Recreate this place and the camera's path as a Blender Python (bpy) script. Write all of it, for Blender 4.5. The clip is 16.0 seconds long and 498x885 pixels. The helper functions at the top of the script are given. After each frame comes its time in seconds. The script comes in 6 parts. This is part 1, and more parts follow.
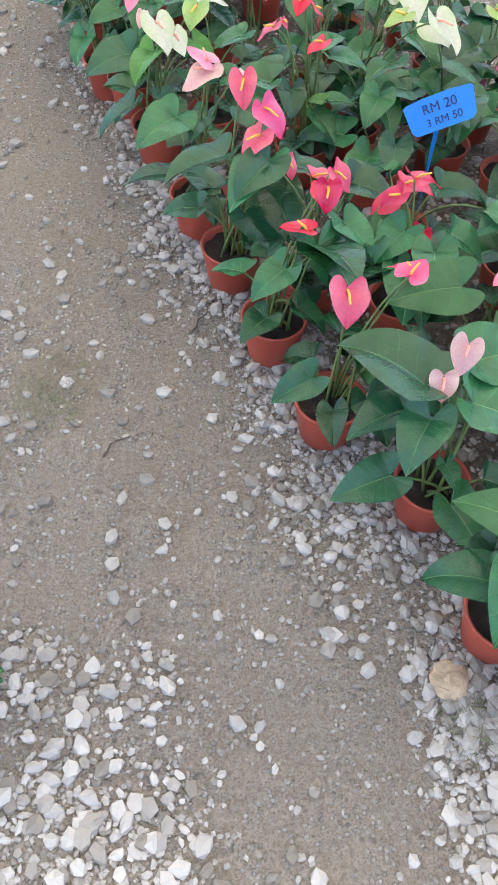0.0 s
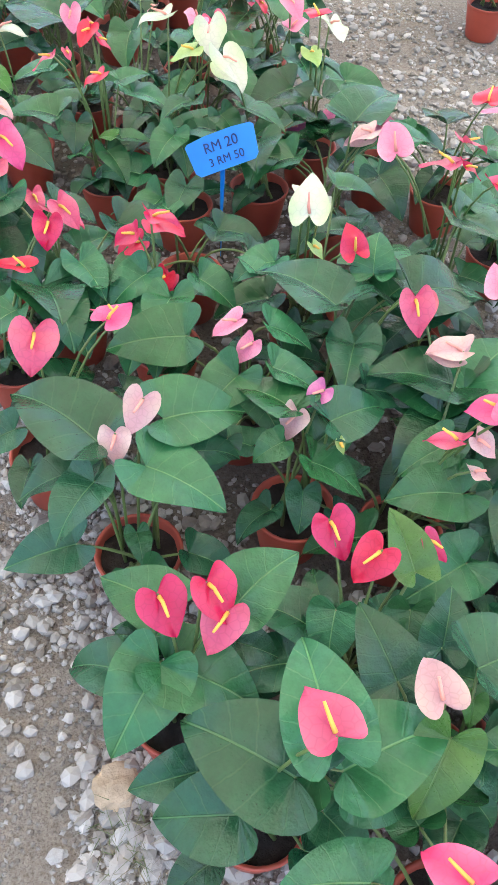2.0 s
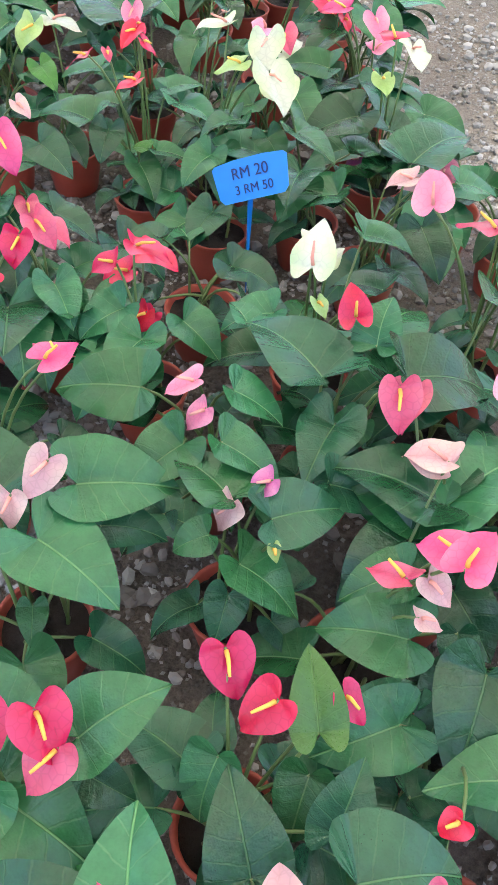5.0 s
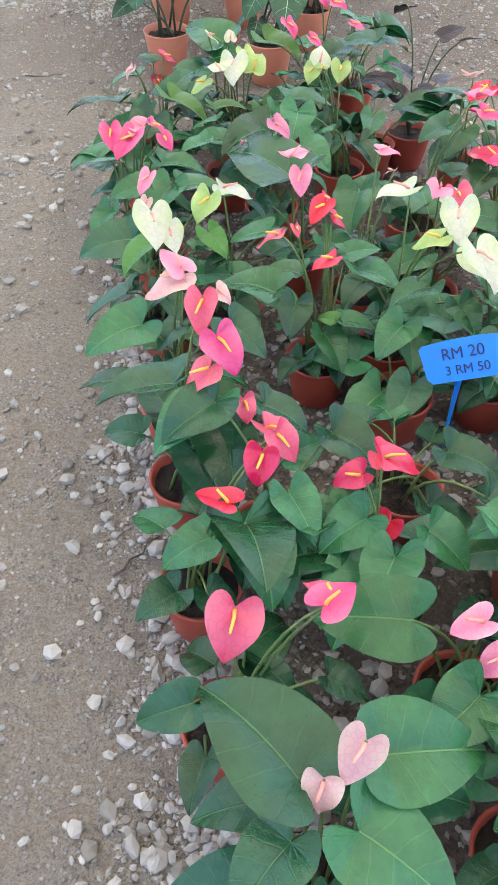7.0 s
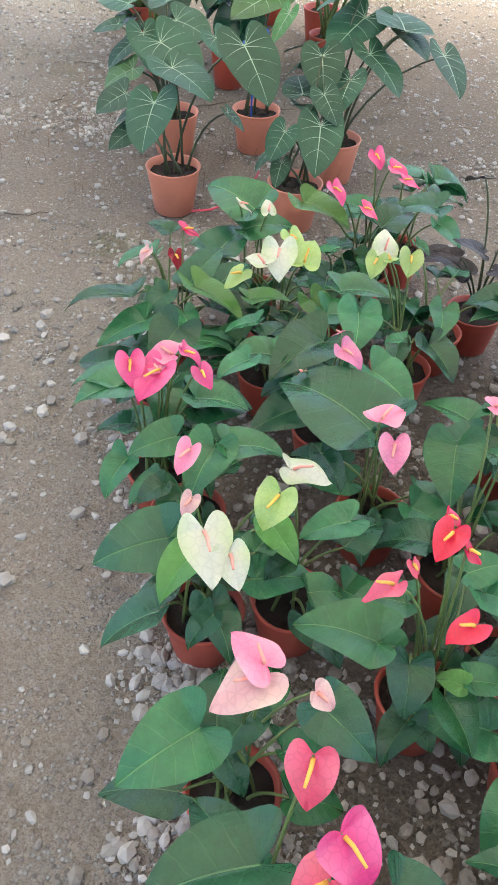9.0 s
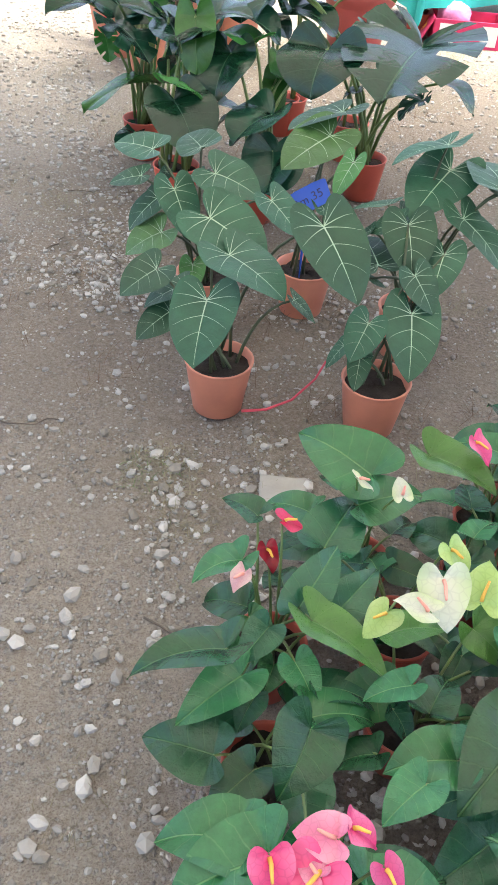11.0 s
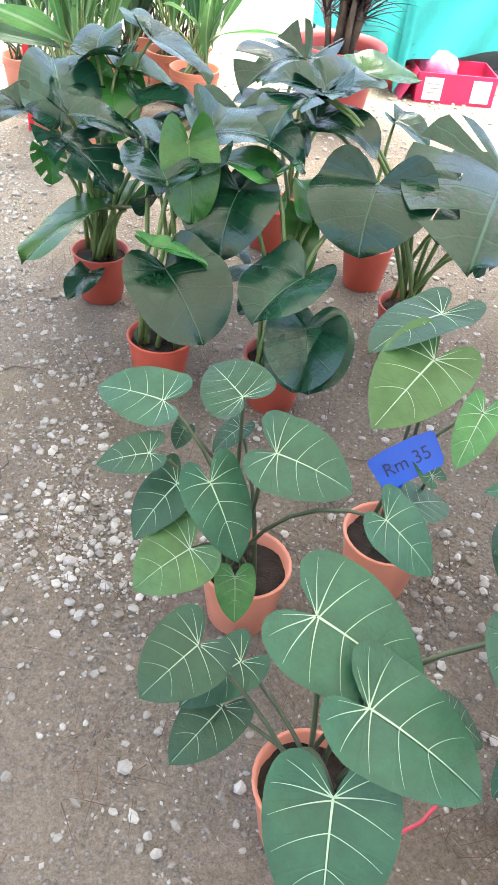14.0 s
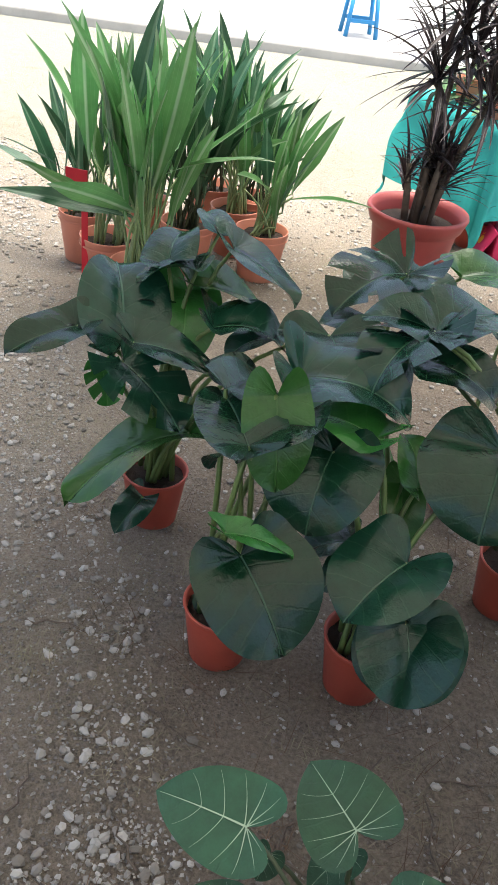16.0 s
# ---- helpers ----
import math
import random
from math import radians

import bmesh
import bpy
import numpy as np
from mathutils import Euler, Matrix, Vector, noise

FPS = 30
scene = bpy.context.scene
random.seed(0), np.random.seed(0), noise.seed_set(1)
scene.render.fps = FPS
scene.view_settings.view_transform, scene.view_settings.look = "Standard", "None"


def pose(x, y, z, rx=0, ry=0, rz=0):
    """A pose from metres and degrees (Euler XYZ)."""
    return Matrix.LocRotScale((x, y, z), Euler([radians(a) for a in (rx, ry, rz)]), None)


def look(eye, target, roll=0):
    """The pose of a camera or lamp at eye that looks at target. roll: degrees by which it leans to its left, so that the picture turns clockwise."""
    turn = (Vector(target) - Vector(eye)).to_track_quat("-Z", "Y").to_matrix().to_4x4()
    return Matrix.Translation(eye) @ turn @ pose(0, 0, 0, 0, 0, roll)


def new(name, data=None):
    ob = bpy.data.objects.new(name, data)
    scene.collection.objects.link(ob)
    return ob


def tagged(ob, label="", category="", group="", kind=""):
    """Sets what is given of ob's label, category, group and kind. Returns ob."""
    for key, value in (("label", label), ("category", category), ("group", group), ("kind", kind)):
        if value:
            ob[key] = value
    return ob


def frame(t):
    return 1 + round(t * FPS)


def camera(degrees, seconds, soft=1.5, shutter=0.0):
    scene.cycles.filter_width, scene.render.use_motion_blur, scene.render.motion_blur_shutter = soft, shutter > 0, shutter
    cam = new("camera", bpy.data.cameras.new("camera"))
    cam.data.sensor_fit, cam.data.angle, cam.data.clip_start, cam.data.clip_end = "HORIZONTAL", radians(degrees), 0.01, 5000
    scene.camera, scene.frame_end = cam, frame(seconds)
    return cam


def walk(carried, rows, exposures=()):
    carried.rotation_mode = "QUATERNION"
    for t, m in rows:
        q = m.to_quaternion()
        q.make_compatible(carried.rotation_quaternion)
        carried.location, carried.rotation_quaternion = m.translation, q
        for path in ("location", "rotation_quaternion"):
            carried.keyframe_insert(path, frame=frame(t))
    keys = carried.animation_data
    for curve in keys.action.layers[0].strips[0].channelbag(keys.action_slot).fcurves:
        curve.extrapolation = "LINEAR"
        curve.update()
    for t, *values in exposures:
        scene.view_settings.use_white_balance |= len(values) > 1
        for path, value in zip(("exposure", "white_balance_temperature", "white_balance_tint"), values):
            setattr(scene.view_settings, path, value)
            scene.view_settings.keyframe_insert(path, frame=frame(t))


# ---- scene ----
cam = camera(33.9, 16.0, 1.1)
PATH = [
    (0, (-0.035, -0.019, 1.38), (-0.027, 1.154, -0.24), 2.7),
    (0.5, (0.029, 0.05, 1.369), (0.1, 1.252, -0.228), 3.8),
    (0.8, (0.111, 0.061, 1.358), (0.181, 1.288, -0.22), 4.4),
    (1, (0.194, 0.066, 1.364), (0.257, 1.304, -0.205), 4.8),
    (1.2, (0.277, 0.072, 1.358), (0.319, 1.324, -0.201), 4.9),
    (1.5, (0.386, 0.077, 1.341), (0.395, 1.34, -0.21), 4.6),
    (2, (0.497, 0.122, 1.274), (0.478, 1.394, -0.269), 4.1),
    (2.5, (0.571, 0.201, 1.247), (0.569, 1.475, -0.295), 5.0),
    (3, (0.608, 0.274, 1.233), (0.569, 1.548, -0.308), 5.3),
    (3.2, (0.643, 0.29, 1.22), (0.553, 1.572, -0.313), 4.1),
    (5.3, (0.707, 0.376, 1.2), (0.404, 1.613, -0.342), 3.5),
    (5.5, (0.696, 0.378, 1.208), (0.383, 1.617, -0.33), 2.9),
    (6, (0.594, 0.398, 1.245), (0.287, 1.67, -0.267), 2.3),
    (6.3, (0.483, 0.439, 1.247), (0.166, 1.747, -0.232), 1.8),
    (6.5, (0.413, 0.45, 1.284), (0.096, 1.759, -0.194), 1.5),
    (7, (0.3, 0.503, 1.293), (-0.064, 1.83, -0.158), 0.5),
    (7.5, (0.229, 0.678, 1.322), (-0.184, 2.015, -0.107), 0.0),
    (8, (0.117, 0.847, 1.326), (-0.3, 2.193, -0.093), 0.5),
    (8.2, (0.077, 0.899, 1.316), (-0.32, 2.256, -0.099), 1.1),
    (10.3, (-0.314, 1.577, 1.303), (-0.497, 3.066, -0.02), 5.1),
    (10.5, (-0.351, 1.639, 1.298), (-0.54, 3.131, -0.02), 4.9),
    (11, (-0.538, 1.851, 1.314), (-0.74, 3.355, 0.011), 4.7),
    (11.5, (-0.644, 1.98, 1.324), (-0.844, 3.502, 0.042), 5.1),
    (12, (-0.682, 2.199, 1.336), (-0.868, 3.742, 0.077), 5.3),
    (12.5, (-0.706, 2.385, 1.334), (-0.832, 3.92, 0.058), 5.5),
    (13, (-0.768, 2.559, 1.298), (-0.79, 4.068, -0.015), 5.8),
    (13.2, (-0.817, 2.617, 1.303), (-0.822, 4.143, 0.01), 5.8),
    (13.5, (-0.911, 2.73, 1.301), (-0.876, 4.229, -0.022), 6.5),
    (13.7, (-0.965, 2.795, 1.301), (-0.911, 4.292, -0.024), 6.8),
    (13.8, (-0.978, 2.825, 1.31), (-0.952, 4.323, -0.014), 6.8),
    (14, (-1.001, 2.889, 1.306), (-0.997, 4.411, 0.008), 6.8),
    (14.5, (-0.998, 3.107, 1.356), (-1.055, 4.672, 0.111), 7.0),
    (15, (-1.028, 3.212, 1.363), (-1.137, 4.806, 0.158), 7.4),
    (15.5, (-1.105, 3.318, 1.381), (-1.22, 4.933, 0.208), 7.8),
    (16, (-1.181, 3.413, 1.408), (-1.267, 5.049, 0.261), 8.0),
]
walk(cam, [(t, look(eye, target, roll)) for t, eye, target, roll in PATH], [(0, 2.5), (2, 2.7), (6, 2.7), (8, 2.5), (10.5, 2.45), (12.5, 2.4), (13.5, 3.05), (14.2, 2.9), (15, 2.2), (16, 1.58)])

# ---------- world, sun, exposure ----------
world = bpy.data.worlds.new("overcast_sky")
scene.world = world
world.use_nodes = True
wn = world.node_tree.nodes
sky = wn.new("ShaderNodeTexSky")
sky.sky_type = "NISHITA"
sky.sun_disc = False
sky.sun_elevation, sky.sun_rotation = radians(80), radians(23)
sky.air_density, sky.dust_density, sky.ozone_density = 1.0, 4.0, 0.6
world.node_tree.links.new(sky.outputs[0], wn["Background"].inputs[0])
wn["Background"].inputs[1].default_value = 0.12
sun_data = bpy.data.lights.new("sun", "SUN")
sun_data.energy, sun_data.angle, sun_data.color = 3.9, radians(50), (1.0, 0.95, 0.84)
sun = new("sun", sun_data)
sun.matrix_basis = look((0.6, 2.4, 9.0), (0.0, 1.0, 0.0))

# ---------- node helpers ----------
def material(name, rough=0.6, metal=0.0):
    m = bpy.data.materials.new(name)
    m.use_nodes = True
    b = m.node_tree.nodes["Principled BSDF"]
    b.inputs["Roughness"].default_value = rough
    b.inputs["Metallic"].default_value = metal
    return m, m.node_tree.nodes, m.node_tree.links, b


def calc(nodes, links, op, a, b=0.0, c=None):
    n = nodes.new("ShaderNodeMath")
    n.operation = op
    for i, v in enumerate((a, b) if c is None else (a, b, c)):
        if isinstance(v, (int, float)):
            n.inputs[i].default_value = v
        else:
            links.new(v, n.inputs[i])
    return n.outputs[0]


def blend(nodes, links, fac, a, b, mode="MIX"):
    n = nodes.new("ShaderNodeMix")
    n.data_type, n.blend_type = "RGBA", mode
    for sock, v in ((n.inputs[0], fac), (n.inputs[6], a), (n.inputs[7], b)):
        if isinstance(v, (int, float)):
            sock.default_value = v
        elif isinstance(v, tuple):
            sock.default_value = (*v, 1.0)
        else:
            links.new(v, sock)
    return n.outputs[2]


def grain(nodes, links, scale, detail=4.0, rough=0.6, vec=None):
    n = nodes.new("ShaderNodeTexNoise")
    n.inputs["Scale"].default_value, n.inputs["Detail"].default_value, n.inputs["Roughness"].default_value = scale, detail, rough
    if vec is not None:
        links.new(vec, n.inputs["Vector"])
    return n.outputs["Fac"]


def ramp(nodes, links, fac, lo, hi):
    n = nodes.new("ShaderNodeMapRange")
    n.inputs["From Min"].default_value, n.inputs["From Max"].default_value = lo, hi
    links.new(fac, n.inputs["Value"])
    return n.outputs[0]


def bump(nodes, links, b, height, strength, distance):
    n = nodes.new("ShaderNodeBump")
    n.inputs["Strength"].default_value, n.inputs["Distance"].default_value = strength, distance
    links.new(height, n.inputs["Height"])
    links.new(n.outputs[0], b.inputs["Normal"])


def place(nodes):
    return nodes.new("ShaderNodeTexCoord").outputs["Object"]


def plain(name, col, rough=0.6, scale=30.0, spread=0.25, metal=0.0, relief=0.0):
    """A mottled material: grain at two scales over one base colour."""
    m, n, l, b = material(name, rough, metal)
    rnd = n.new("ShaderNodeObjectInfo").outputs["Random"]
    big = grain(n, l, scale * 0.2, 3, 0.6, place(n))
    fine = grain(n, l, scale, 5, 0.7, place(n))
    f = calc(n, l, "ADD", calc(n, l, "MULTIPLY", big, 0.6), calc(n, l, "MULTIPLY", fine, 0.4))
    dark = tuple(c * (1 - spread) for c in col)
    light = tuple(min(1, c * (1 + spread)) for c in col)
    c = blend(n, l, ramp(n, l, f, 0.3, 0.7), dark, light)
    v = calc(n, l, "MULTIPLY_ADD", rnd, 0.22, 0.89)
    hv = n.new("ShaderNodeHueSaturation")
    l.new(v, hv.inputs["Value"])
    l.new(c, hv.inputs["Color"])
    l.new(hv.outputs[0], b.inputs["Base Color"])
    if relief:
        bump(n, l, b, fine, relief, 0.01)
    return m


def leaf_material(name, col, vein, rough, veins=7.0, vein_amount=0.5, spots=0.0, lite=0.12, pleats=0.0):
    """Leaf blade: midrib and side veins along the blade's own map, blotches, and a thin see-through share."""
    m, n, l, b = material(name, rough)
    flat_map = n.new("ShaderNodeUVMap")
    flat_map.uv_map = "UVMap"
    uv = flat_map.outputs[0]
    sep = n.new("ShaderNodeSeparateXYZ")
    l.new(uv, sep.inputs[0])
    x = calc(n, l, "ABSOLUTE", sep.outputs[0])
    y = sep.outputs[1]
    rib_map = n.new("ShaderNodeUVMap")
    rib_map.uv_map = "ribs"
    rib = n.new("ShaderNodeSeparateXYZ")
    l.new(rib_map.outputs[0], rib.inputs[0])
    wob = calc(n, l, "MULTIPLY", calc(n, l, "SUBTRACT", grain(n, l, 7.0, 2, 0.5, uv), 0.5), 0.03)
    s = calc(n, l, "ADD", rib.outputs[1], wob)
    if pleats:
        s = x
    f = calc(n, l, "ABSOLUTE", calc(n, l, "SUBTRACT", calc(n, l, "FRACT", calc(n, l, "MULTIPLY", s, veins)), 0.5))
    side = ramp(n, l, f, 0.055, 0.015)
    mid = ramp(n, l, x, 0.014, 0.006)
    line = calc(n, l, "MAXIMUM", calc(n, l, "MULTIPLY", side, 0.22), mid)
    rnd = n.new("ShaderNodeObjectInfo").outputs["Random"]
    blotch = grain(n, l, 3.0, 4, 0.65, uv)
    fine = grain(n, l, 40.0, 3, 0.6, uv)
    c = blend(n, l, ramp(n, l, blotch, 0.3, 0.7), tuple(v * 0.72 for v in col), tuple(v * 1.25 for v in col))
    c = blend(n, l, calc(n, l, "MULTIPLY", fine, 0.35), c, tuple(v * 1.4 for v in col))
    c = blend(n, l, calc(n, l, "MULTIPLY", line, vein_amount), c, vein)
    if spots:
        vor = n.new("ShaderNodeTexVoronoi")
        vor.inputs["Scale"].default_value = 26.0
        l.new(uv, vor.inputs["Vector"])
        sp = calc(n, l, "MULTIPLY", ramp(n, l, vor.outputs["Distance"], 0.2, 0.1), ramp(n, l, blotch, 0.48, 0.6))
        c = blend(n, l, calc(n, l, "MULTIPLY", sp, spots), c, tuple(v * 0.3 for v in col))
        l.new(calc(n, l, "MULTIPLY_ADD", sp, -0.25, rough), b.inputs["Roughness"])
    hv = n.new("ShaderNodeHueSaturation")
    l.new(calc(n, l, "MULTIPLY_ADD", rnd, 0.022, 0.492), hv.inputs["Hue"])
    l.new(calc(n, l, "MULTIPLY_ADD", rnd, 0.55, 0.72), hv.inputs["Value"])
    l.new(c, hv.inputs["Color"])
    l.new(hv.outputs[0], b.inputs["Base Color"])
    b.inputs["Specular IOR Level"].default_value = 0.5
    quilt = calc(n, l, "MULTIPLY_ADD", f, -0.35, calc(n, l, "MULTIPLY", blotch, 1.5))
    bump(n, l, b, calc(n, l, "ADD", calc(n, l, "MULTIPLY_ADD", line, -0.6, quilt), calc(n, l, "MULTIPLY", fine, 0.12)), 0.6, 0.005)
    tr = n.new("ShaderNodeBsdfTranslucent")
    l.new(hv.outputs[0], tr.inputs[0])
    mix = n.new("ShaderNodeMixShader")
    mix.inputs[0].default_value = lite
    l.new(b.outputs[0], mix.inputs[1])
    l.new(tr.outputs[0], mix.inputs[2])
    l.new(mix.outputs[0], n["Material Output"].inputs[0])
    return m


def spathe_material(name, col, edge):
    m, n, l, b = material(name, 0.22)
    flat_map = n.new("ShaderNodeUVMap")
    flat_map.uv_map = "UVMap"
    uv = flat_map.outputs[0]
    sep = n.new("ShaderNodeSeparateXYZ")
    l.new(uv, sep.inputs[0])
    x = calc(n, l, "ABSOLUTE", sep.outputs[0])
    rnd = n.new("ShaderNodeObjectInfo").outputs["Random"]
    vor = n.new("ShaderNodeTexVoronoi")
    vor.feature = "DISTANCE_TO_EDGE"
    vor.inputs["Scale"].default_value = 6.0
    l.new(uv, vor.inputs["Vector"])
    net = ramp(n, l, vor.outputs["Distance"], 0.10, 0.0)
    c = blend(n, l, ramp(n, l, calc(n, l, "ADD", x, calc(n, l, "MULTIPLY", grain(n, l, 2.5, 2, 0.5, uv), 0.3)), 0.25, 0.75), col, edge)
    c = blend(n, l, calc(n, l, "MULTIPLY", net, 0.24), c, tuple(v * 0.55 for v in col))
    hv = n.new("ShaderNodeHueSaturation")
    l.new(calc(n, l, "MULTIPLY_ADD", rnd, 0.016, 0.496), hv.inputs["Hue"])
    l.new(calc(n, l, "MULTIPLY_ADD", rnd, 0.3, 0.85), hv.inputs["Value"])
    l.new(c, hv.inputs["Color"])
    l.new(hv.outputs[0], b.inputs["Base Color"])
    bump(n, l, b, calc(n, l, "ADD", net, calc(n, l, "MULTIPLY", grain(n, l, 5.0, 2, 0.5, uv), -1.2)), -0.9, 0.008)
    tr = n.new("ShaderNodeBsdfTranslucent")
    l.new(hv.outputs[0], tr.inputs[0])
    mix = n.new("ShaderNodeMixShader")
    mix.inputs[0].default_value = 0.25
    l.new(b.outputs[0], mix.inputs[1])
    l.new(tr.outputs[0], mix.inputs[2])
    l.new(mix.outputs[0], n["Material Output"].inputs[0])
    return m


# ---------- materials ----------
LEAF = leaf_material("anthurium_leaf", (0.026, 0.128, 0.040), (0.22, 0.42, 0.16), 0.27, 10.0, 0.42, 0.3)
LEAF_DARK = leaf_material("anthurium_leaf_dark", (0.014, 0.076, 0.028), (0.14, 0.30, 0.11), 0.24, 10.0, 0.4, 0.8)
LEAF_YOUNG = leaf_material("anthurium_leaf_young", (0.070, 0.20, 0.035), (0.22, 0.42, 0.14), 0.28, 10.0, 0.4, 0.2, 0.2)
GLORY = leaf_material("velvet_leaf", (0.018, 0.076, 0.034), (0.2, 0.34, 0.2), 0.5, 9.0, 0.06)
GLORY_YOUNG = leaf_material("velvet_leaf_young", (0.06, 0.165, 0.045), (0.3, 0.45, 0.2), 0.42, 9.0, 0.08, 0.0, 0.2)
MONSTERA = leaf_material("monstera_leaf", (0.008, 0.042, 0.021), (0.09, 0.2, 0.11), 0.14, 10.0, 0.4, 0.5)
MONSTERA_YOUNG = leaf_material("monstera_leaf_young", (0.033, 0.125, 0.024), (0.12, 0.26, 0.08), 0.24, 10.0, 0.35, 0.0, 0.2)
PALM = leaf_material("palm_grass_leaf", (0.10, 0.25, 0.08), (0.48, 0.58, 0.42), 0.36, 40.0, 0.45, 0.0, 0.35, 1.0)
PALM_DARK = leaf_material("palm_grass_leaf_dark", (0.03, 0.10, 0.045), (0.22, 0.34, 0.22), 0.36, 40.0, 0.4, 0.0, 0.16, 1.0)
DRACAENA = leaf_material("dracaena_leaf", (0.035, 0.028, 0.03), (0.09, 0.045, 0.05), 0.4, 30.0, 0.3, 0.0, 0.06, 1.0)
TUFT = leaf_material("mondo_leaf", (0.03, 0.085, 0.03), (0.06, 0.14, 0.05), 0.45, 30.0, 0.2, 0.0, 0.1, 1.0)
PURPLE = leaf_material("purple_leaf", (0.018, 0.012, 0.016), (0.05, 0.03, 0.04), 0.35, 6.0, 0.3)
VARIEGATED = leaf_material("variegated_leaf", (0.16, 0.27, 0.12), (0.5, 0.55, 0.42), 0.45, 6.0, 0.7, 0.0, 0.2)
VEIN = plain("pale_vein", (0.33, 0.45, 0.31), 0.5, 60, 0.12)
STEM = plain("petiole_green", (0.11, 0.17, 0.05), 0.5, 25, 0.35)
PALM_STEM = plain("palm_stalk_pale", (0.24, 0.33, 0.15), 0.5, 25, 0.3)
STEM_DARK = plain("petiole_dark", (0.055, 0.075, 0.035), 0.55, 25, 0.35)
CANE = plain("dracaena_cane", (0.13, 0.10, 0.075), 0.8, 45, 0.4, 0, 0.4)
SPADIX = plain("spadix_yellow", (0.75, 0.42, 0.07), 0.6, 200, 0.25)
SPADIX_PINK = plain("spadix_pink", (0.75, 0.32, 0.25), 0.6, 200, 0.25)
POT = plain("pot_red_plastic", (0.40, 0.070, 0.042), 0.5, 14, 0.2)
POT_ORANGE = plain("pot_orange_plastic", (0.60, 0.225, 0.145), 0.5, 14, 0.16)
TUB = plain("tub_terracotta_plastic", (0.32, 0.055, 0.05), 0.5, 8, 0.22)
SOIL = plain("potting_soil", (0.028, 0.02, 0.015), 0.95, 70, 0.6, 0, 0.8)
SPATHES = {
    "c": spathe_material("spathe_coral", (0.68, 0.085, 0.18), (0.72, 0.17, 0.25)),
    "r": spathe_material("spathe_red", (0.62, 0.014, 0.085), (0.70, 0.05, 0.15)),
    "d": spathe_material("spathe_dark_red", (0.32, 0.012, 0.03), (0.4, 0.02, 0.05)),
    "p": spathe_material("spathe_pink", (0.80, 0.22, 0.37), (0.80, 0.36, 0.46)),
    "h": spathe_material("spathe_hot_pink", (0.76, 0.065, 0.23), (0.80, 0.18, 0.34)),
    "m": spathe_material("spathe_magenta", (0.62, 0.14, 0.36), (0.66, 0.24, 0.42)),
    "l": spathe_material("spathe_pale_pink", (0.66, 0.36, 0.37), (0.68, 0.50, 0.42)),
    "w": spathe_material("spathe_white", (0.62, 0.63, 0.50), (0.46, 0.56, 0.26)),
    "g": spathe_material("spathe_green", (0.34, 0.48, 0.14), (0.44, 0.55, 0.22)),
}
SPATHE_WORDS = {"c": "coral pink", "r": "crimson red", "d": "dark red", "p": "pink", "h": "hot pink", "m": "magenta", "l": "pale pink", "w": "creamy white", "g": "greenish white"}
STONE = plain("gravel_stone", (0.37, 0.355, 0.33), 0.85, 60, 0.3, 0, 0.4)
CLOTH = plain("teal_cloth", (0.02, 0.36, 0.34), 0.8, 40, 0.12, 0, 0.1)
CARTON = plain("magenta_carton", (0.52, 0.02, 0.10), 0.55, 20, 0.15)
CARTON_IN = plain("carton_inside", (0.36, 0.25, 0.17), 0.85, 30, 0.2)
WHITE = plain("white_print", (0.75, 0.74, 0.72), 0.6, 30, 0.06)
YELLOW = plain("yellow_print", (0.80, 0.45, 0.03), 0.6, 30, 0.1)
PLASTIC_BAG = plain("pink_plastic_bag", (0.60, 0.22, 0.42), 0.25, 40, 0.4, 0, 0.8)
BLUE = plain("blue_sign_plastic", (0.008, 0.19, 0.62), 0.38, 18, 0.12)
BLUE_DARK = plain("blue_sign_plastic_dark", (0.006, 0.075, 0.46), 0.4, 18, 0.12)
INK = plain("pen_ink", (0.012, 0.02, 0.10), 0.6, 50, 0.2)
STOOL_BLUE = plain("stool_blue_plastic", (0.03, 0.24, 0.50), 0.4, 14, 0.1)
RED_PLASTIC = plain("red_sign_plastic", (0.62, 0.012, 0.03), 0.4, 14, 0.1)
METAL = plain("grey_metal", (0.35, 0.35, 0.34), 0.45, 30, 0.2, 0.6)
PAPER = plain("dusty_paper", (0.38, 0.355, 0.31), 0.8, 25, 0.25, 0, 0.3)
STRAW = plain("dry_grass", (0.23, 0.205, 0.135), 0.85, 20, 0.4)
CONCRETE = plain("pale_concrete", (0.45, 0.43, 0.40), 0.85, 6, 0.2, 0, 0.3)
HEDGE = plain("far_hedge", (0.03, 0.05, 0.025), 0.9, 3, 0.6, 0, 0.6)
CLOD = plain("dry_clod_earth", (0.40, 0.31, 0.21), 0.9, 60, 0.4, 0, 0.5)
RIBBON = plain("red_ribbon", (0.52, 0.06, 0.09), 0.5, 40, 0.2)


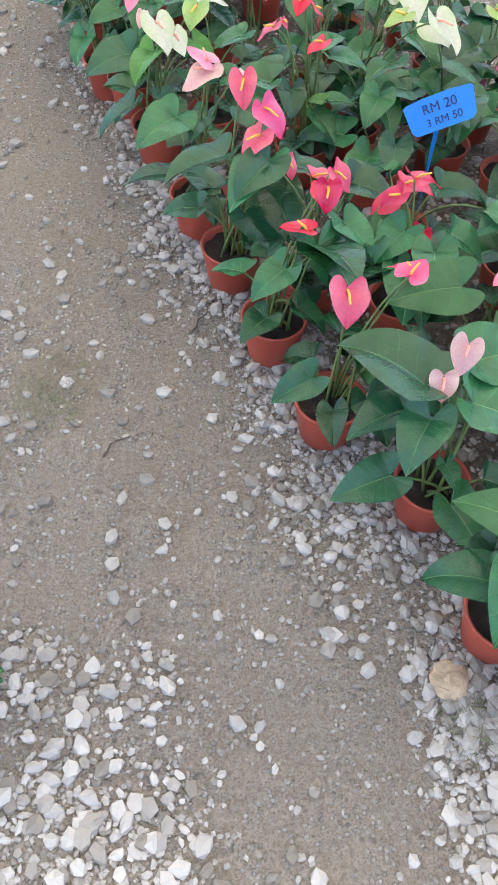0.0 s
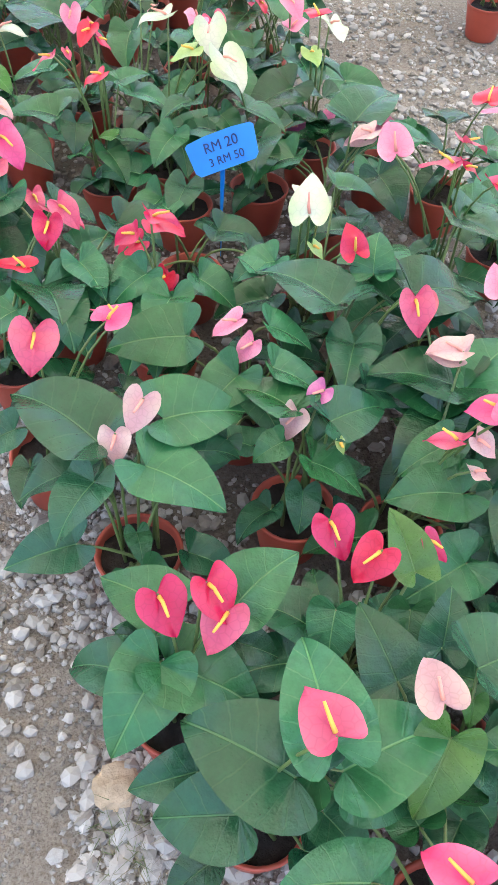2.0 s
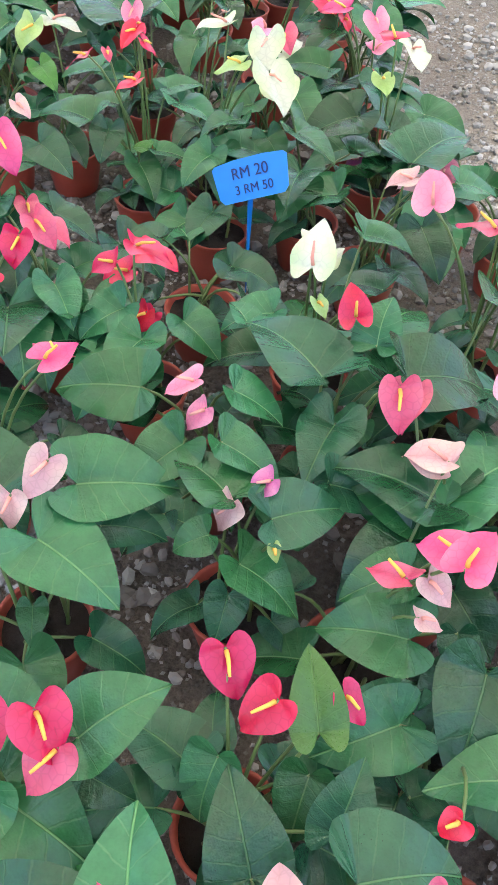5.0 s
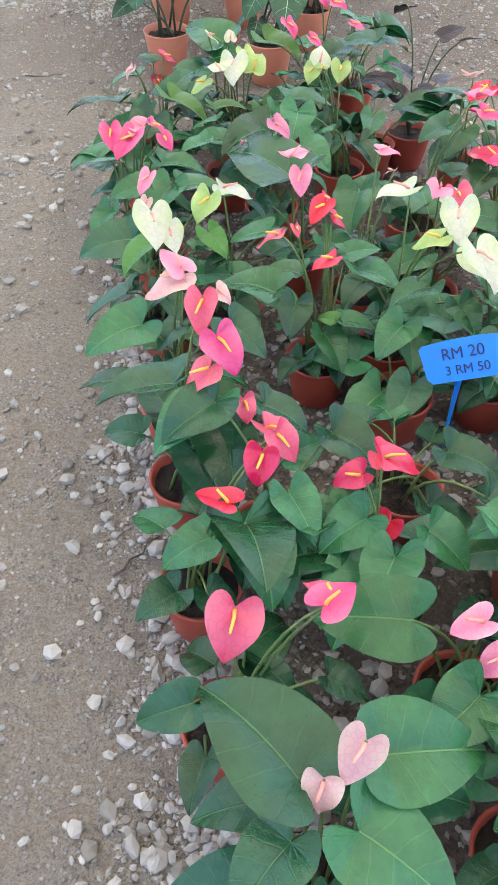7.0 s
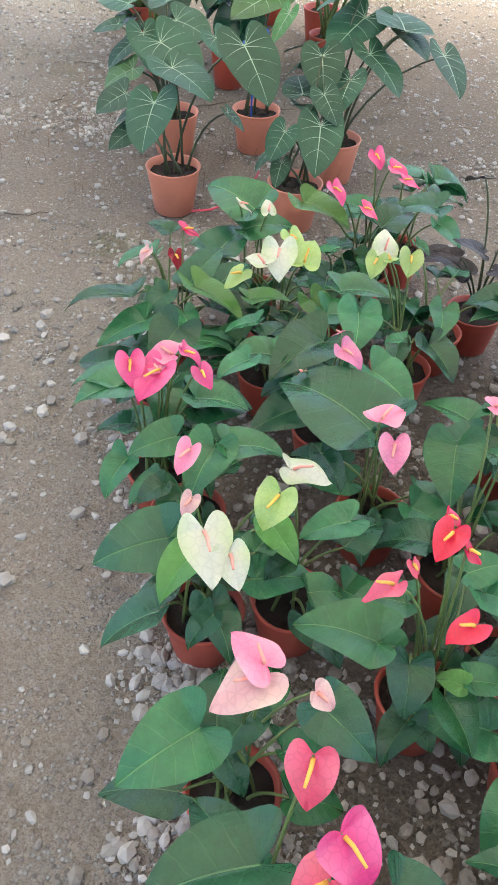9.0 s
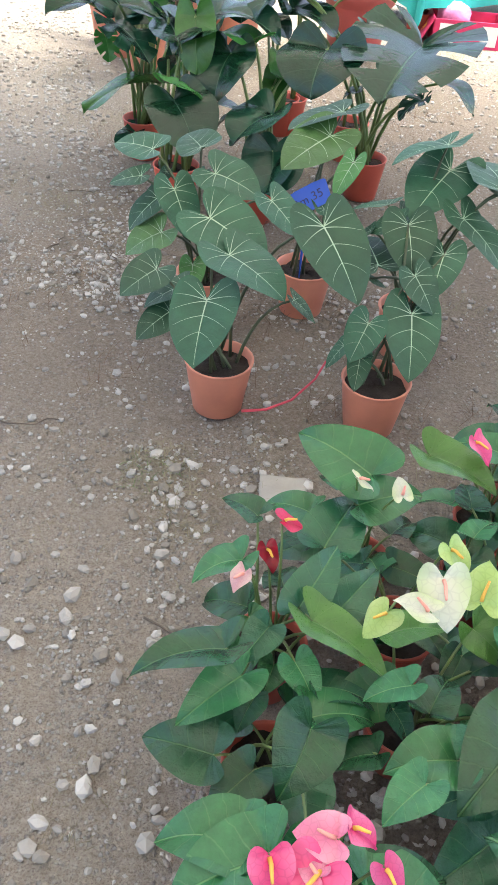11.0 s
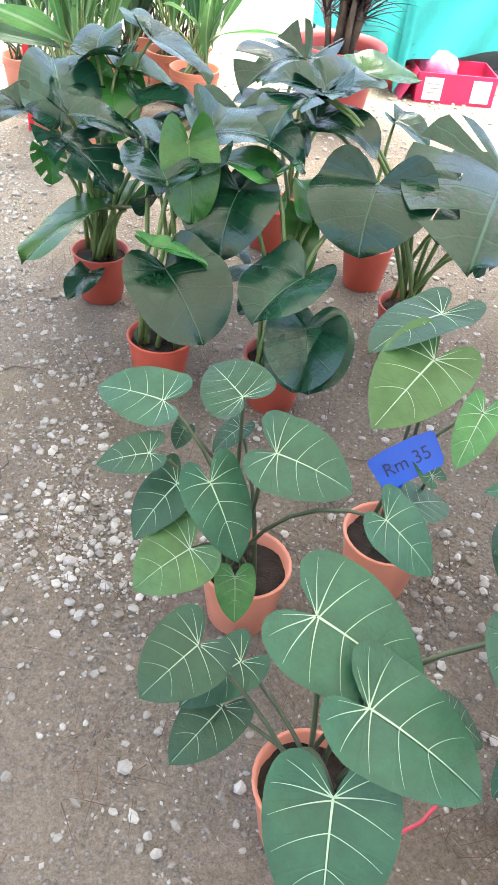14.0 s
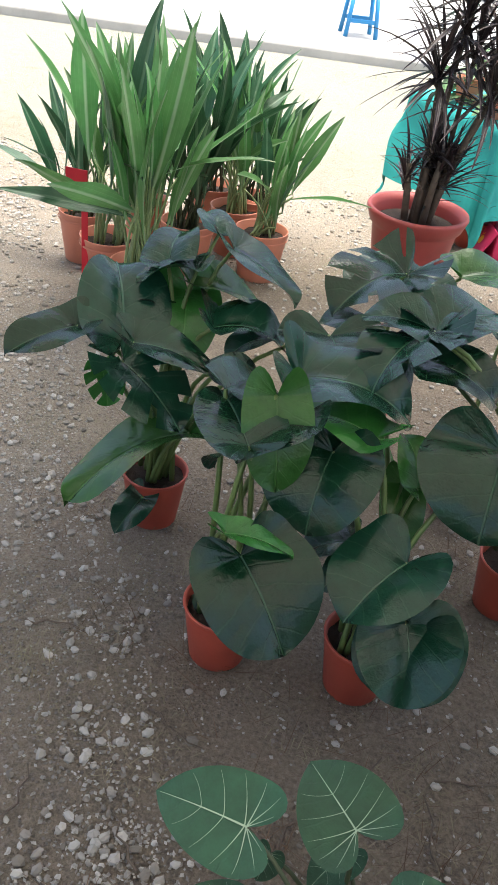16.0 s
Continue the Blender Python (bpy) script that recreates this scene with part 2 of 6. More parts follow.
def ground_material():
    m, n, l, b = material("trodden_dirt", 0.92)
    geo = n.new("ShaderNodeNewGeometry").outputs["Position"]
    sep = n.new("ShaderNodeSeparateXYZ")
    l.new(geo, sep.inputs[0])
    big = grain(n, l, 1.3, 5, 0.6, geo)
    mid = grain(n, l, 9.0, 6, 0.7, geo)
    fine = grain(n, l, 90.0, 6, 0.75, geo)
    c = blend(n, l, ramp(n, l, big, 0.3, 0.7), (0.185, 0.145, 0.105), (0.32, 0.272, 0.212))
    c = blend(n, l, ramp(n, l, mid, 0.35, 0.7), c, (0.27, 0.228, 0.178))
    c = blend(n, l, calc(n, l, "MULTIPLY", ramp(n, l, fine, 0.4, 0.68), 0.6), c, (0.44, 0.395, 0.335))
    speck = grain(n, l, 260.0, 3, 0.7, geo)
    c = blend(n, l, calc(n, l, "MULTIPLY", ramp(n, l, speck, 0.5, 0.36), 0.6), c, (0.10, 0.078, 0.058))
    vor = n.new("ShaderNodeTexVoronoi")
    vor.inputs["Scale"].default_value = 95.0
    l.new(geo, vor.inputs["Vector"])
    grit = calc(n, l, "MULTIPLY", ramp(n, l, vor.outputs["Distance"], 0.42, 0.25), ramp(n, l, mid, 0.42, 0.58))
    tone = n.new("ShaderNodeSeparateColor")
    l.new(vor.outputs["Color"], tone.inputs[0])
    gc = blend(n, l, tone.outputs[0], (0.17, 0.15, 0.125), (0.58, 0.56, 0.53))
    c = blend(n, l, calc(n, l, "MULTIPLY", grit, 0.8), c, gc)
    # dirt turns darker brown from about y 3 to 7, fading out on the left
    rear_brown = calc(n, l, "MULTIPLY", ramp(n, l, calc(n, l, "ADD", sep.outputs[1], mid), 3.2, 4.6), calc(n, l, "MULTIPLY", ramp(n, l, sep.outputs[1], 7.6, 6.2), ramp(n, l, calc(n, l, "MULTIPLY_ADD", mid, 0.7, sep.outputs[0]), -1.55, -0.95)))
    c = blend(n, l, calc(n, l, "MULTIPLY", rear_brown, 0.74), c, blend(n, l, ramp(n, l, fine, 0.3, 0.7), (0.075, 0.052, 0.036), (0.25, 0.20, 0.15)))
    # a darker brown lane of dirt that follows the anthurium rows
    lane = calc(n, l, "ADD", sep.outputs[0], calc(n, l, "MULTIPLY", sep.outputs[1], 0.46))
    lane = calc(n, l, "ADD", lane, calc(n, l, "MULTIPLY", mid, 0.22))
    row_brown = calc(n, l, "MULTIPLY", calc(n, l, "MULTIPLY", ramp(n, l, lane, 0.74, 0.92), ramp(n, l, lane, 1.75, 1.55)), calc(n, l, "MULTIPLY", ramp(n, l, sep.outputs[1], 3.3, 3.0), ramp(n, l, sep.outputs[1], 0.1, 0.5)))
    c = blend(n, l, calc(n, l, "MULTIPLY", row_brown, 0.72), c, blend(n, l, ramp(n, l, fine, 0.3, 0.7), (0.06, 0.045, 0.034), (0.19, 0.155, 0.12)))
    # rough lawn beyond the stalls, then a pale road
    edge = calc(n, l, "ADD", sep.outputs[1], calc(n, l, "MULTIPLY", big, 1.6))
    patch = calc(n, l, "MULTIPLY", ramp(n, l, edge, 8.4, 10.2), ramp(n, l, mid, 0.28, 0.55))
    c = blend(n, l, patch, c, blend(n, l, ramp(n, l, fine, 0.35, 0.65), (0.17, 0.185, 0.125), (0.38, 0.37, 0.325)))
    c = blend(n, l, ramp(n, l, sep.outputs[1], 12.0, 12.06), c, (0.40, 0.40, 0.39))
    l.new(c, b.inputs["Base Color"])
    h = calc(n, l, "ADD", calc(n, l, "MULTIPLY_ADD", fine, 0.7, calc(n, l, "MULTIPLY", speck, 0.35)), calc(n, l, "ADD", calc(n, l, "MULTIPLY", grit, 0.6), mid))
    bump(n, l, b, h, 1.0, 0.014)
    return m


DIRT = ground_material()

# ---------- mesh helpers ----------
rng = random.Random(7)


def sheet(name, verts, faces, mat, uvs=None, smooth=True, ribs=None):
    me = bpy.data.meshes.new(name)
    me.from_pydata([tuple(v) for v in verts], [], faces)
    if uvs is not None:
        lay = me.uv_layers.new(name="UVMap")
        idx = np.empty(len(me.loops), dtype=np.int32)
        me.loops.foreach_get("vertex_index", idx)
        lay.data.foreach_set("uv", np.asarray(uvs, dtype=np.float32)[idx].ravel())
        if ribs is not None:
            fan = me.uv_layers.new(name="ribs")
            fan.data.foreach_set("uv", np.asarray(ribs, dtype=np.float32)[idx].ravel())
    if smooth:
        me.polygons.foreach_set("use_smooth", [True] * len(me.polygons))
    me.materials.append(mat)
    me.update()
    return me


def child(name, me, parent, m=None, label=""):
    ob = new(name, me)
    ob.parent = parent
    if m is not None:
        ob.matrix_basis = m
    return tagged(ob, label) if label else ob


def part(name, bm, mat, parent, label="", m=None, smooth=False):
    me = bpy.data.meshes.new(name)
    bm.to_mesh(me)
    bm.free()
    me.materials.append(mat)
    if smooth:
        me.polygons.foreach_set("use_smooth", [True] * len(me.polygons))
    return child(name, me, parent, m, label)


def thing(name, x, y, z, label, category, group="", turn=0.0):
    ob = new(name)
    ob.empty_display_size = 0.05
    ob.matrix_basis = pose(x, y, z, 0, 0, turn)
    return tagged(ob, label, category, group)


def box_bm(sx, sy, sz, bevel=0.0, at=(0, 0, 0)):
    bm = bmesh.new()
    bmesh.ops.create_cube(bm, size=1.0)
    bmesh.ops.scale(bm, vec=(sx, sy, sz), verts=bm.verts)
    bmesh.ops.translate(bm, vec=at, verts=bm.verts)
    if bevel:
        bmesh.ops.bevel(bm, geom=bm.edges[:], offset=bevel, segments=2, affect="EDGES", profile=0.5)
    return bm


def lathe(profile, n=28):
    """Surface of revolution of (radius, height) pairs."""
    verts, faces = [], []
    for r, z in profile:
        for i in range(n):
            a = 2 * math.pi * i / n
            verts.append((r * math.cos(a), r * math.sin(a), z))
    for k in range(len(profile) - 1):
        for i in range(n):
            j = (i + 1) % n
            faces.append((k * n + i, k * n + j, (k + 1) * n + j, (k + 1) * n + i))
    return verts, faces


def tube(points, r0, r1, sides=6):
    verts, faces = [], []
    n = len(points)
    up = Vector((0.3, 0.2, 1))
    for k, p in enumerate(points):
        d = (points[min(k + 1, n - 1)] - points[max(k - 1, 0)]).normalized()
        a = d.cross(Vector((0.93, 0.37, 0.05))).normalized()
        b = d.cross(a)
        r = r0 + (r1 - r0) * k / (n - 1)
        for i in range(sides):
            t = 2 * math.pi * i / sides
            verts.append(p + a * (r * math.cos(t)) + b * (r * math.sin(t)))
    for k in range(n - 1):
        for i in range(sides):
            j = (i + 1) % sides
            faces.append((k * sides + i, k * sides + j, (k + 1) * sides + j, (k + 1) * sides + i))
    faces.append(tuple(range(sides - 1, -1, -1)))
    faces.append(tuple((n - 1) * sides + i for i in range(sides)))
    return verts, faces


def arc(a, b, lift, n=7):
    """Points from a to b, leaving a steeply: a petiole's curve."""
    a, b = Vector(a), Vector(b)
    c = Vector((a.x + (b.x - a.x) * 0.3, a.y + (b.y - a.y) * 0.3, a.z + (b.z - a.z) * lift))
    return [(1 - t) ** 2 * a + 2 * t * (1 - t) * c + t * t * b for t in (i / (n - 1) for i in range(n))]


# outlines of one half of a heart-shaped blade, from the sinus round the lobe to the tip
HEART = ((0, 0), (0.22, -0.17), (0.52, -0.27), (0.82, -0.2), (0.98, 0.0), (1.0, 0.16), (0.9, 0.36), (0.7, 0.57), (0.42, 0.78), (0.16, 0.93), (0, 1.0))
BROAD = ((0, 0), (0.2, -0.18), (0.5, -0.27), (0.8, -0.22), (0.97, -0.07), (1.0, 0.12), (0.94, 0.34), (0.78, 0.56), (0.52, 0.77), (0.22, 0.92), (0, 1.0))
ROUND = ((0, 0), (0.18, -0.16), (0.5, -0.27), (0.8, -0.19), (0.97, 0.0), (1.03, 0.2), (1.0, 0.42), (0.86, 0.66), (0.6, 0.86), (0.28, 0.96), (0, 1.0))
# widths along a plain blade
SPEAR = ((0, 0.06), (0.12, 0.32), (0.3, 0.8), (0.45, 1.0), (0.6, 0.95), (0.78, 0.62), (0.92, 0.24), (1, 0.0))
STRAP = ((0, 0.5), (0.15, 0.8), (0.4, 1.0), (0.65, 0.85), (0.85, 0.45), (1, 0.0))


def width_at(profile, s):
    for (a, wa), (b, wb) in zip(profile, profile[1:]):
        if s <= b:
            f = (s - a) / (b - a)
            return wa + (wb - wa) * f
    return 0.0


def outline_at(outline, s):
    """A smooth point of the outline, s from 0 at the sinus to 1 at the tip."""
    f = s * (len(outline) - 1)
    k = min(int(f), len(outline) - 2)
    t = f - k
    p0, p1, p2, p3 = (outline[max(0, min(len(outline) - 1, k + d))] for d in (-1, 0, 1, 2))
    return tuple(0.5 * (2 * q1 + (q2 - q0) * t + (2 * q0 - 5 * q1 + 4 * q2 - q3) * t * t + (3 * q1 - q0 - 3 * q2 + q3) * t ** 3) for q0, q1, q2, q3 in zip(p0, p1, p2, p3))


def surface(L, half, lobe, arch, fold, wave, seed, profile):
    """Maps (v across -1..1, s along 0..1) to the leaf's own space: y along the midrib, z its upper face.
    On a lobed blade the lines of one s are the side veins that fan out from the stalk."""
    ph = seed * 1.7

    def at(v, s, up=0.0):
        t = abs(v)
        if lobe:
            ox, oy = outline_at(profile, s)
            oy = oy * lobe / 0.27 if oy < 0 else oy
            rib = max(0.0, (s - 0.5) / 0.5) + 0.01 * s
            x = math.copysign(max(ox, 0.0) * half * L * t, v)
            y = L * (rib + (oy - rib) * t ** 1.12)
        else:
            x = width_at(profile, s) * half * L * v
            y = s * L
        q = y / L
        z = arch * L * (q * (1 - q) if q > 0 else -0.9 * q) + fold * abs(x) - fold * 0.45 * x * x / max(half * L, 1e-4)
        z += wave * L * math.sin(13 * s + ph + (1.3 if v > 0 else 0)) * t ** 2
        return (x, y, z + up)

    return at


def blade(name, L, half, mat, lobe=0.28, arch=0.25, fold=0.22, wave=0.02, profile=HEART, rows=12, cols=4, splits=False, seed=0):
    at = surface(L, half, lobe, arch, fold, wave, seed, profile)
    verts, uvs, ribs, faces = [], [], [], []
    rows += 6 if lobe else 0
    n = 2 * cols + 1
    for k in range(rows + 1):
        s = k / rows if lobe else (k / rows) ** 0.9
        for i in range(n):
            v = (i - cols) / cols
            p = at(v, s)
            verts.append(p)
            uvs.append((p[0] / L, p[1] / L))
            ribs.append((v, s))
    for k in range(rows):
        for i in range(n - 1):
            if splits and k % 4 == 2 and 5 < k < rows - 3 and (i < cols - 2 - (k % 3 == 0) or i > cols + 1 + (k % 3 == 1)):
                continue
            a = k * n + i
            faces.append((a, a + 1, a + n + 1, a + n))
    return sheet(name, verts, faces, mat, uvs, True, ribs), at


def vein_ribbons(at, L, half, count, mat, broad=0.010):
    """Raised pale veins lying 1 mm above the blade."""
    verts, faces = [], []

    def ribbon(pts, w0, w1):
        base = len(verts)
        for k, (v, s) in enumerate(pts):
            p = Vector(at(v, s, 0.0013))
            q = Vector(at(*pts[min(k + 1, len(pts) - 1)])) - Vector(at(*pts[max(k - 1, 0)]))
            side = Vector((q.y, -q.x, 0)).normalized() if q.length > 1e-6 else Vector((1, 0, 0))
            w = w0 + (w1 - w0) * k / (len(pts) - 1)
            verts.append(p - side * w)
            verts.append(p + side * w)
        for k in range(len(pts) - 1):
            a = base + 2 * k
            faces.append((a, a + 1, a + 3, a + 2))

    ribbon([(0.0, 0.5 + 0.47 * k / 9) for k in range(10)], broad * L, broad * 0.2 * L)
    for sgn in (-1, 1):
        for s0, v1, w in ((0.15, 0.75, 0.42), (0.27, 0.88, 0.6), (0.39, 0.92, 0.7), (0.51, 0.92, 0.62), (0.62, 0.9, 0.42), (0.74, 0.86, 0.3))[:count]:
            ribbon([(sgn * v1 * f, s0 + 0.03 * f * f) for f in (0.0, 0.1, 0.2, 0.32, 0.44, 0.56, 0.68, 0.8, 0.9, 1.0)], broad * w * L, broad * 0.08 * L)
    return sheet("vein", verts, faces, mat)


def leaf_pose(p, heading, slope, roll=0.0):
    """Leaf at p: its midrib runs along heading (degrees from +x), slope degrees upward."""
    return Matrix.Translation(p) @ pose(0, 0, 0, 0, 0, heading - 90) @ pose(0, 0, 0, slope, 0, 0) @ pose(0, 0, 0, 0, roll, 0)


POT_MESHES = {}


def pot(parent, rim, height, mat, style="plain", label=""):
    key = (round(rim, 3), round(height, 3), mat.name, style)
    if key not in POT_MESHES:
        R, H, b = rim / 2, height, rim / 2 * 0.74
        lip = 0.1 if style == "plain" else 0.16
        prof = [(0.0, 0.002), (b - 0.004, 0.0), (b, 0.004), (b + (R - b) * 0.85, H * (1 - lip) - 0.003), (b + (R - b) * 0.87, H * (1 - lip)), (R - 0.003, H * (1 - lip) + 0.003), (R, H - 0.006), (R + 0.0015, H - 0.002), (R - 0.002, H), (R - 0.006, H - 0.003), (b * 0.98, H * 0.15)]
        v, f = lathe(prof)
        me = sheet("pot", v, f, mat)
        sv, sf = lathe([(0.0, H * 0.84), (R * 0.3, H * 0.85), (R * 0.6, H * 0.83), (R * 0.93, H * 0.82)], 20)
        noise_r = random.Random(3)
        sv = [(x, y, z + noise_r.uniform(-0.005, 0.006)) for x, y, z in sv]
        POT_MESHES[key] = me, sheet("soil", sv, sf, SOIL)
    me, so = POT_MESHES[key]
    ob = child("pot", me, parent, pose(0, 0, 0, 0, 0, rng.uniform(0, 360)), label)
    child("soil", so, parent, None, "dark damp potting soil")
    return ob


def add_leaf(parent, base, bearing, reach, height, heading, length, slope, mat, kind="anthurium", roll=None, half=None):
    b = radians(bearing)
    p = Vector((reach * math.cos(b), reach * math.sin(b), height))
    if roll is None:
        roll = rng.uniform(-20, 20)
    seed = rng.uniform(0, 6)
    extra = {}
    if kind == "anthurium":
        me, at = blade("leaf", length, half or rng.uniform(0.38, 0.44), mat, rng.uniform(0.24, 0.31), rng.uniform(0.3, 0.65), rng.uniform(0.25, 0.6), rng.uniform(0.01, 0.03), HEART, 14, 6, False, seed)
    elif kind == "glory":
        me, at = blade("leaf", length, half or rng.uniform(0.52, 0.58), mat, 0.32, rng.uniform(0.15, 0.28), 0.16, 0.012, BROAD, 14, 5, False, seed)
    else:
        me, at = blade("leaf", length, half or rng.uniform(0.46, 0.54), mat, 0.3, rng.uniform(0.3, 0.7), rng.uniform(0.25, 0.55), 0.05, ROUND, 18, 5, kind == "split", seed)
    ob = child("leaf", me, parent, leaf_pose(p, heading, slope, roll))
    if kind == "glory":
        child("vein", vein_ribbons(at, length, 0.5, 6, VEIN, 0.0105), ob, None, "raised pale veins")
    root = Vector((rng.uniform(-1, 1) * base * 0.35, rng.uniform(-1, 1) * base * 0.35, base * 1.05))
    thick = {"anthurium": 0.0026, "glory": 0.0036}.get(kind, 0.0055)
    v, f = tube(arc(root, p, 0.85), thick * 1.3, thick * 0.8)
    child("petiole", sheet("petiole", v, f, STEM if kind != "glory" else STEM_DARK), parent)
    return ob


def add_flower(parent, base, bearing, reach, height, heading, length, slope, colour):
    b = radians(bearing)
    p = Vector((reach * math.cos(b), reach * math.sin(b), height))
    me, at = blade("spathe", length * 0.9, rng.uniform(0.44, 0.54), SPATHES[colour], 0.28, rng.uniform(0.15, 0.5), rng.uniform(-0.1, 0.5), 0.05, HEART, 12, 6, False, rng.uniform(0, 6))
    m = leaf_pose(p, heading, slope, rng.uniform(-18, 18))
    sp = child("spathe", me, parent, m, SPATHE_WORDS[colour] + " glossy heart-shaped spathe")
    q = [Vector((0, 0.004, 0.002)), Vector((0, length * 0.14, length * 0.14)), Vector((0.002, length * 0.3, length * 0.24)), Vector((0.003, length * 0.38, length * 0.30))]
    v, f = tube(q, 0.0031, 0.0018, 7)
    child("spadix", sheet("spadix", v, f, SPADIX if colour in "crdhg" else SPADIX_PINK), sp, None, "slender yellow spadix")
    root = Vector((rng.uniform(-1, 1) * 0.02, rng.uniform(-1, 1) * 0.02, base))
    v, f = tube(arc(root, p, 0.8), 0.003, 0.002)
    child("flower_stalk", sheet("flower_stalk", v, f, STEM), parent)


def anthurium(x, y, leaves, flowers, extra=4, tall=0.115):
    """A potted anthurium: leaves are (bearing, reach, height, heading, length, slope, tone, half width), flowers the same with a colour."""
    words = sorted({SPATHE_WORDS[f[-1]] for f in flowers})
    label = ("potted anthurium with " + " and ".join(words[:2]) + " flowers in red pot") if words else "leafy potted anthurium without flowers in a red plastic pot"
    ob = thing("potted_anthurium", x, y, 0.0, label, "potted plant", "anthuriums for sale")
    pot(ob, 0.145, tall, POT)
    for *row, tone, half in leaves:
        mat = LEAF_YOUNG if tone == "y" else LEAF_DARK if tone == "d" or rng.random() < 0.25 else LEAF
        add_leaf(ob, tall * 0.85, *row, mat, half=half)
    for row in flowers:
        add_flower(ob, tall * 0.85, *row)
    start = rng.uniform(0, 360)
    for k in range(extra):
        a = start + 360 * k / max(extra, 1) + rng.uniform(-25, 25)
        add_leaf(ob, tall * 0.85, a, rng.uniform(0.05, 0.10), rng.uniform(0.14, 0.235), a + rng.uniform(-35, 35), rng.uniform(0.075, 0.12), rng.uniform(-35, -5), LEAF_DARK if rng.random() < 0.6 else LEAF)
    return ob


def big_leaf_plant(kind, x, y, leaves, pot_mat, rim, tall, label, group):
    ob = thing("potted_philodendron" if kind == "glory" else "potted_monstera", x, y, 0.0, label, "potted plant", group)
    pot(ob, rim, tall, pot_mat)
    for *row, tone, half in leaves:
        young = tone == "y" or tone == "Y"
        if kind == "glory":
            add_leaf(ob, tall * 0.85, *row, GLORY_YOUNG if young else GLORY, "glory", half=half)
        else:
            add_leaf(ob, tall * 0.85, *row, MONSTERA_YOUNG if young else MONSTERA, "split" if tone in "sY" else "monstera", roll=rng.uniform(-14, 14), half=half)
    return ob


# ---------- ground ----------
def steps(dense0, dense1, pitch, far):
    inner = list(np.arange(dense0, dense1 + pitch / 2, pitch))
    d = pitch
    lo, hi = dense0, dense1
    before, after = [], []
    while lo > -far:
        d *= 1.6
        lo -= d
        before.append(lo)
    d = pitch
    while hi < far:
        d *= 1.6
        hi += d
        after.append(hi)
    return before[::-1] + inner + after


def lumps(x, y):
    return 0.010 * noise.noise((x * 2.2, y * 2.2, 0.0)) + 0.004 * noise.noise((x * 11, y * 11, 3.0))


xs, ys = steps(-2.6, 1.6, 0.05, 400), steps(-0.4, 7.5, 0.05, 400)
gv = []
for yy in ys:
    for xx in xs:
        near = -3.2 < xx < 2.2 and -1.0 < yy < 8.2
        gv.append((xx, yy, lumps(xx, yy) if near else 0.0))
nx = len(xs)
gf = [(j * nx + i, j * nx + i + 1, (j + 1) * nx + i + 1, (j + 1) * nx + i) for j in range(len(ys) - 1) for i in range(nx - 1)]
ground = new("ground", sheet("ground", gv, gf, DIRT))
tagged(ground, "trodden grey-brown dirt with scattered gravel", "ground", kind="structure")


def edge_line(y):
    """The path-side rim of the rows of pots."""
    return 0.50 - 0.46 * (y - 0.4)


def heap(x, y, cx, cy, r):
    return max(0.0, 1 - math.hypot(x - cx, y - cy) / r)


def pebble_density(x, y):
    d = edge_line(y) - x
    n = 0.5 + 0.9 * noise.noise((x * 2.6, y * 2.6, 9.0)) + 0.6 * noise.noise((x * 7, y * 7, 5.0))
    band = max(0.0, 1 - abs(d - 0.12) / 0.2) * (1.3 if y < 1.9 else 0.45 if y < 2.4 else 0.15)
    heaps = heap(x, y, -0.36, 0.22, 0.36) + heap(x, y, 0.46, 0.34, 0.34) + 0.35 * heap(x, y, -0.84, 3.32, 0.24)
    if d < -0.02:
        base = 0.14 if d > -1.05 else 0.25
    elif d < 0.95 and y < 3.9:
        base = 0.05
    else:
        base = 0.5
    if 2.6 < y < 3.9 and d < 0.3:
        base *= 0.6
    return max(0.02, (base + 0.8 * band + 0.85 * heaps) * (0.25 + n))


def stone_template(seed):
    r = random.Random(seed)
    bm = bmesh.new()
    bmesh.ops.create_icosphere(bm, subdivisions=1, radius=1.0)
    for v in bm.verts:
        v.co *= r.uniform(0.72, 1.15)
    vs = np.array([v.co[:] for v in bm.verts])
    fs = [[v.index for v in f.verts] for f in bm.faces]
    bm.free()
    return vs, np.array(fs)


def chip_template(seed):
    """An eight-sided chip for the finest gravel."""
    r = random.Random(seed)
    vs = np.array([(1, 0, 0), (-1, 0, 0), (0, 1, 0), (0, -1, 0), (0, 0, 1), (0, 0, -1)]) * [[r.uniform(0.7, 1.2)] for _ in range(6)]
    fs = np.array([(0, 2, 4), (2, 1, 4), (1, 3, 4), (3, 0, 4), (2, 0, 5), (1, 2, 5), (3, 1, 5), (0, 3, 5)])
    return vs, fs


TEMPLATES = [stone_template(i) for i in range(8)]
CHIPS = [chip_template(i) for i in range(8)]


def stone_size(r):
    return min(0.020, 0.0020 + 0.0028 * r.paretovariate(1.9))


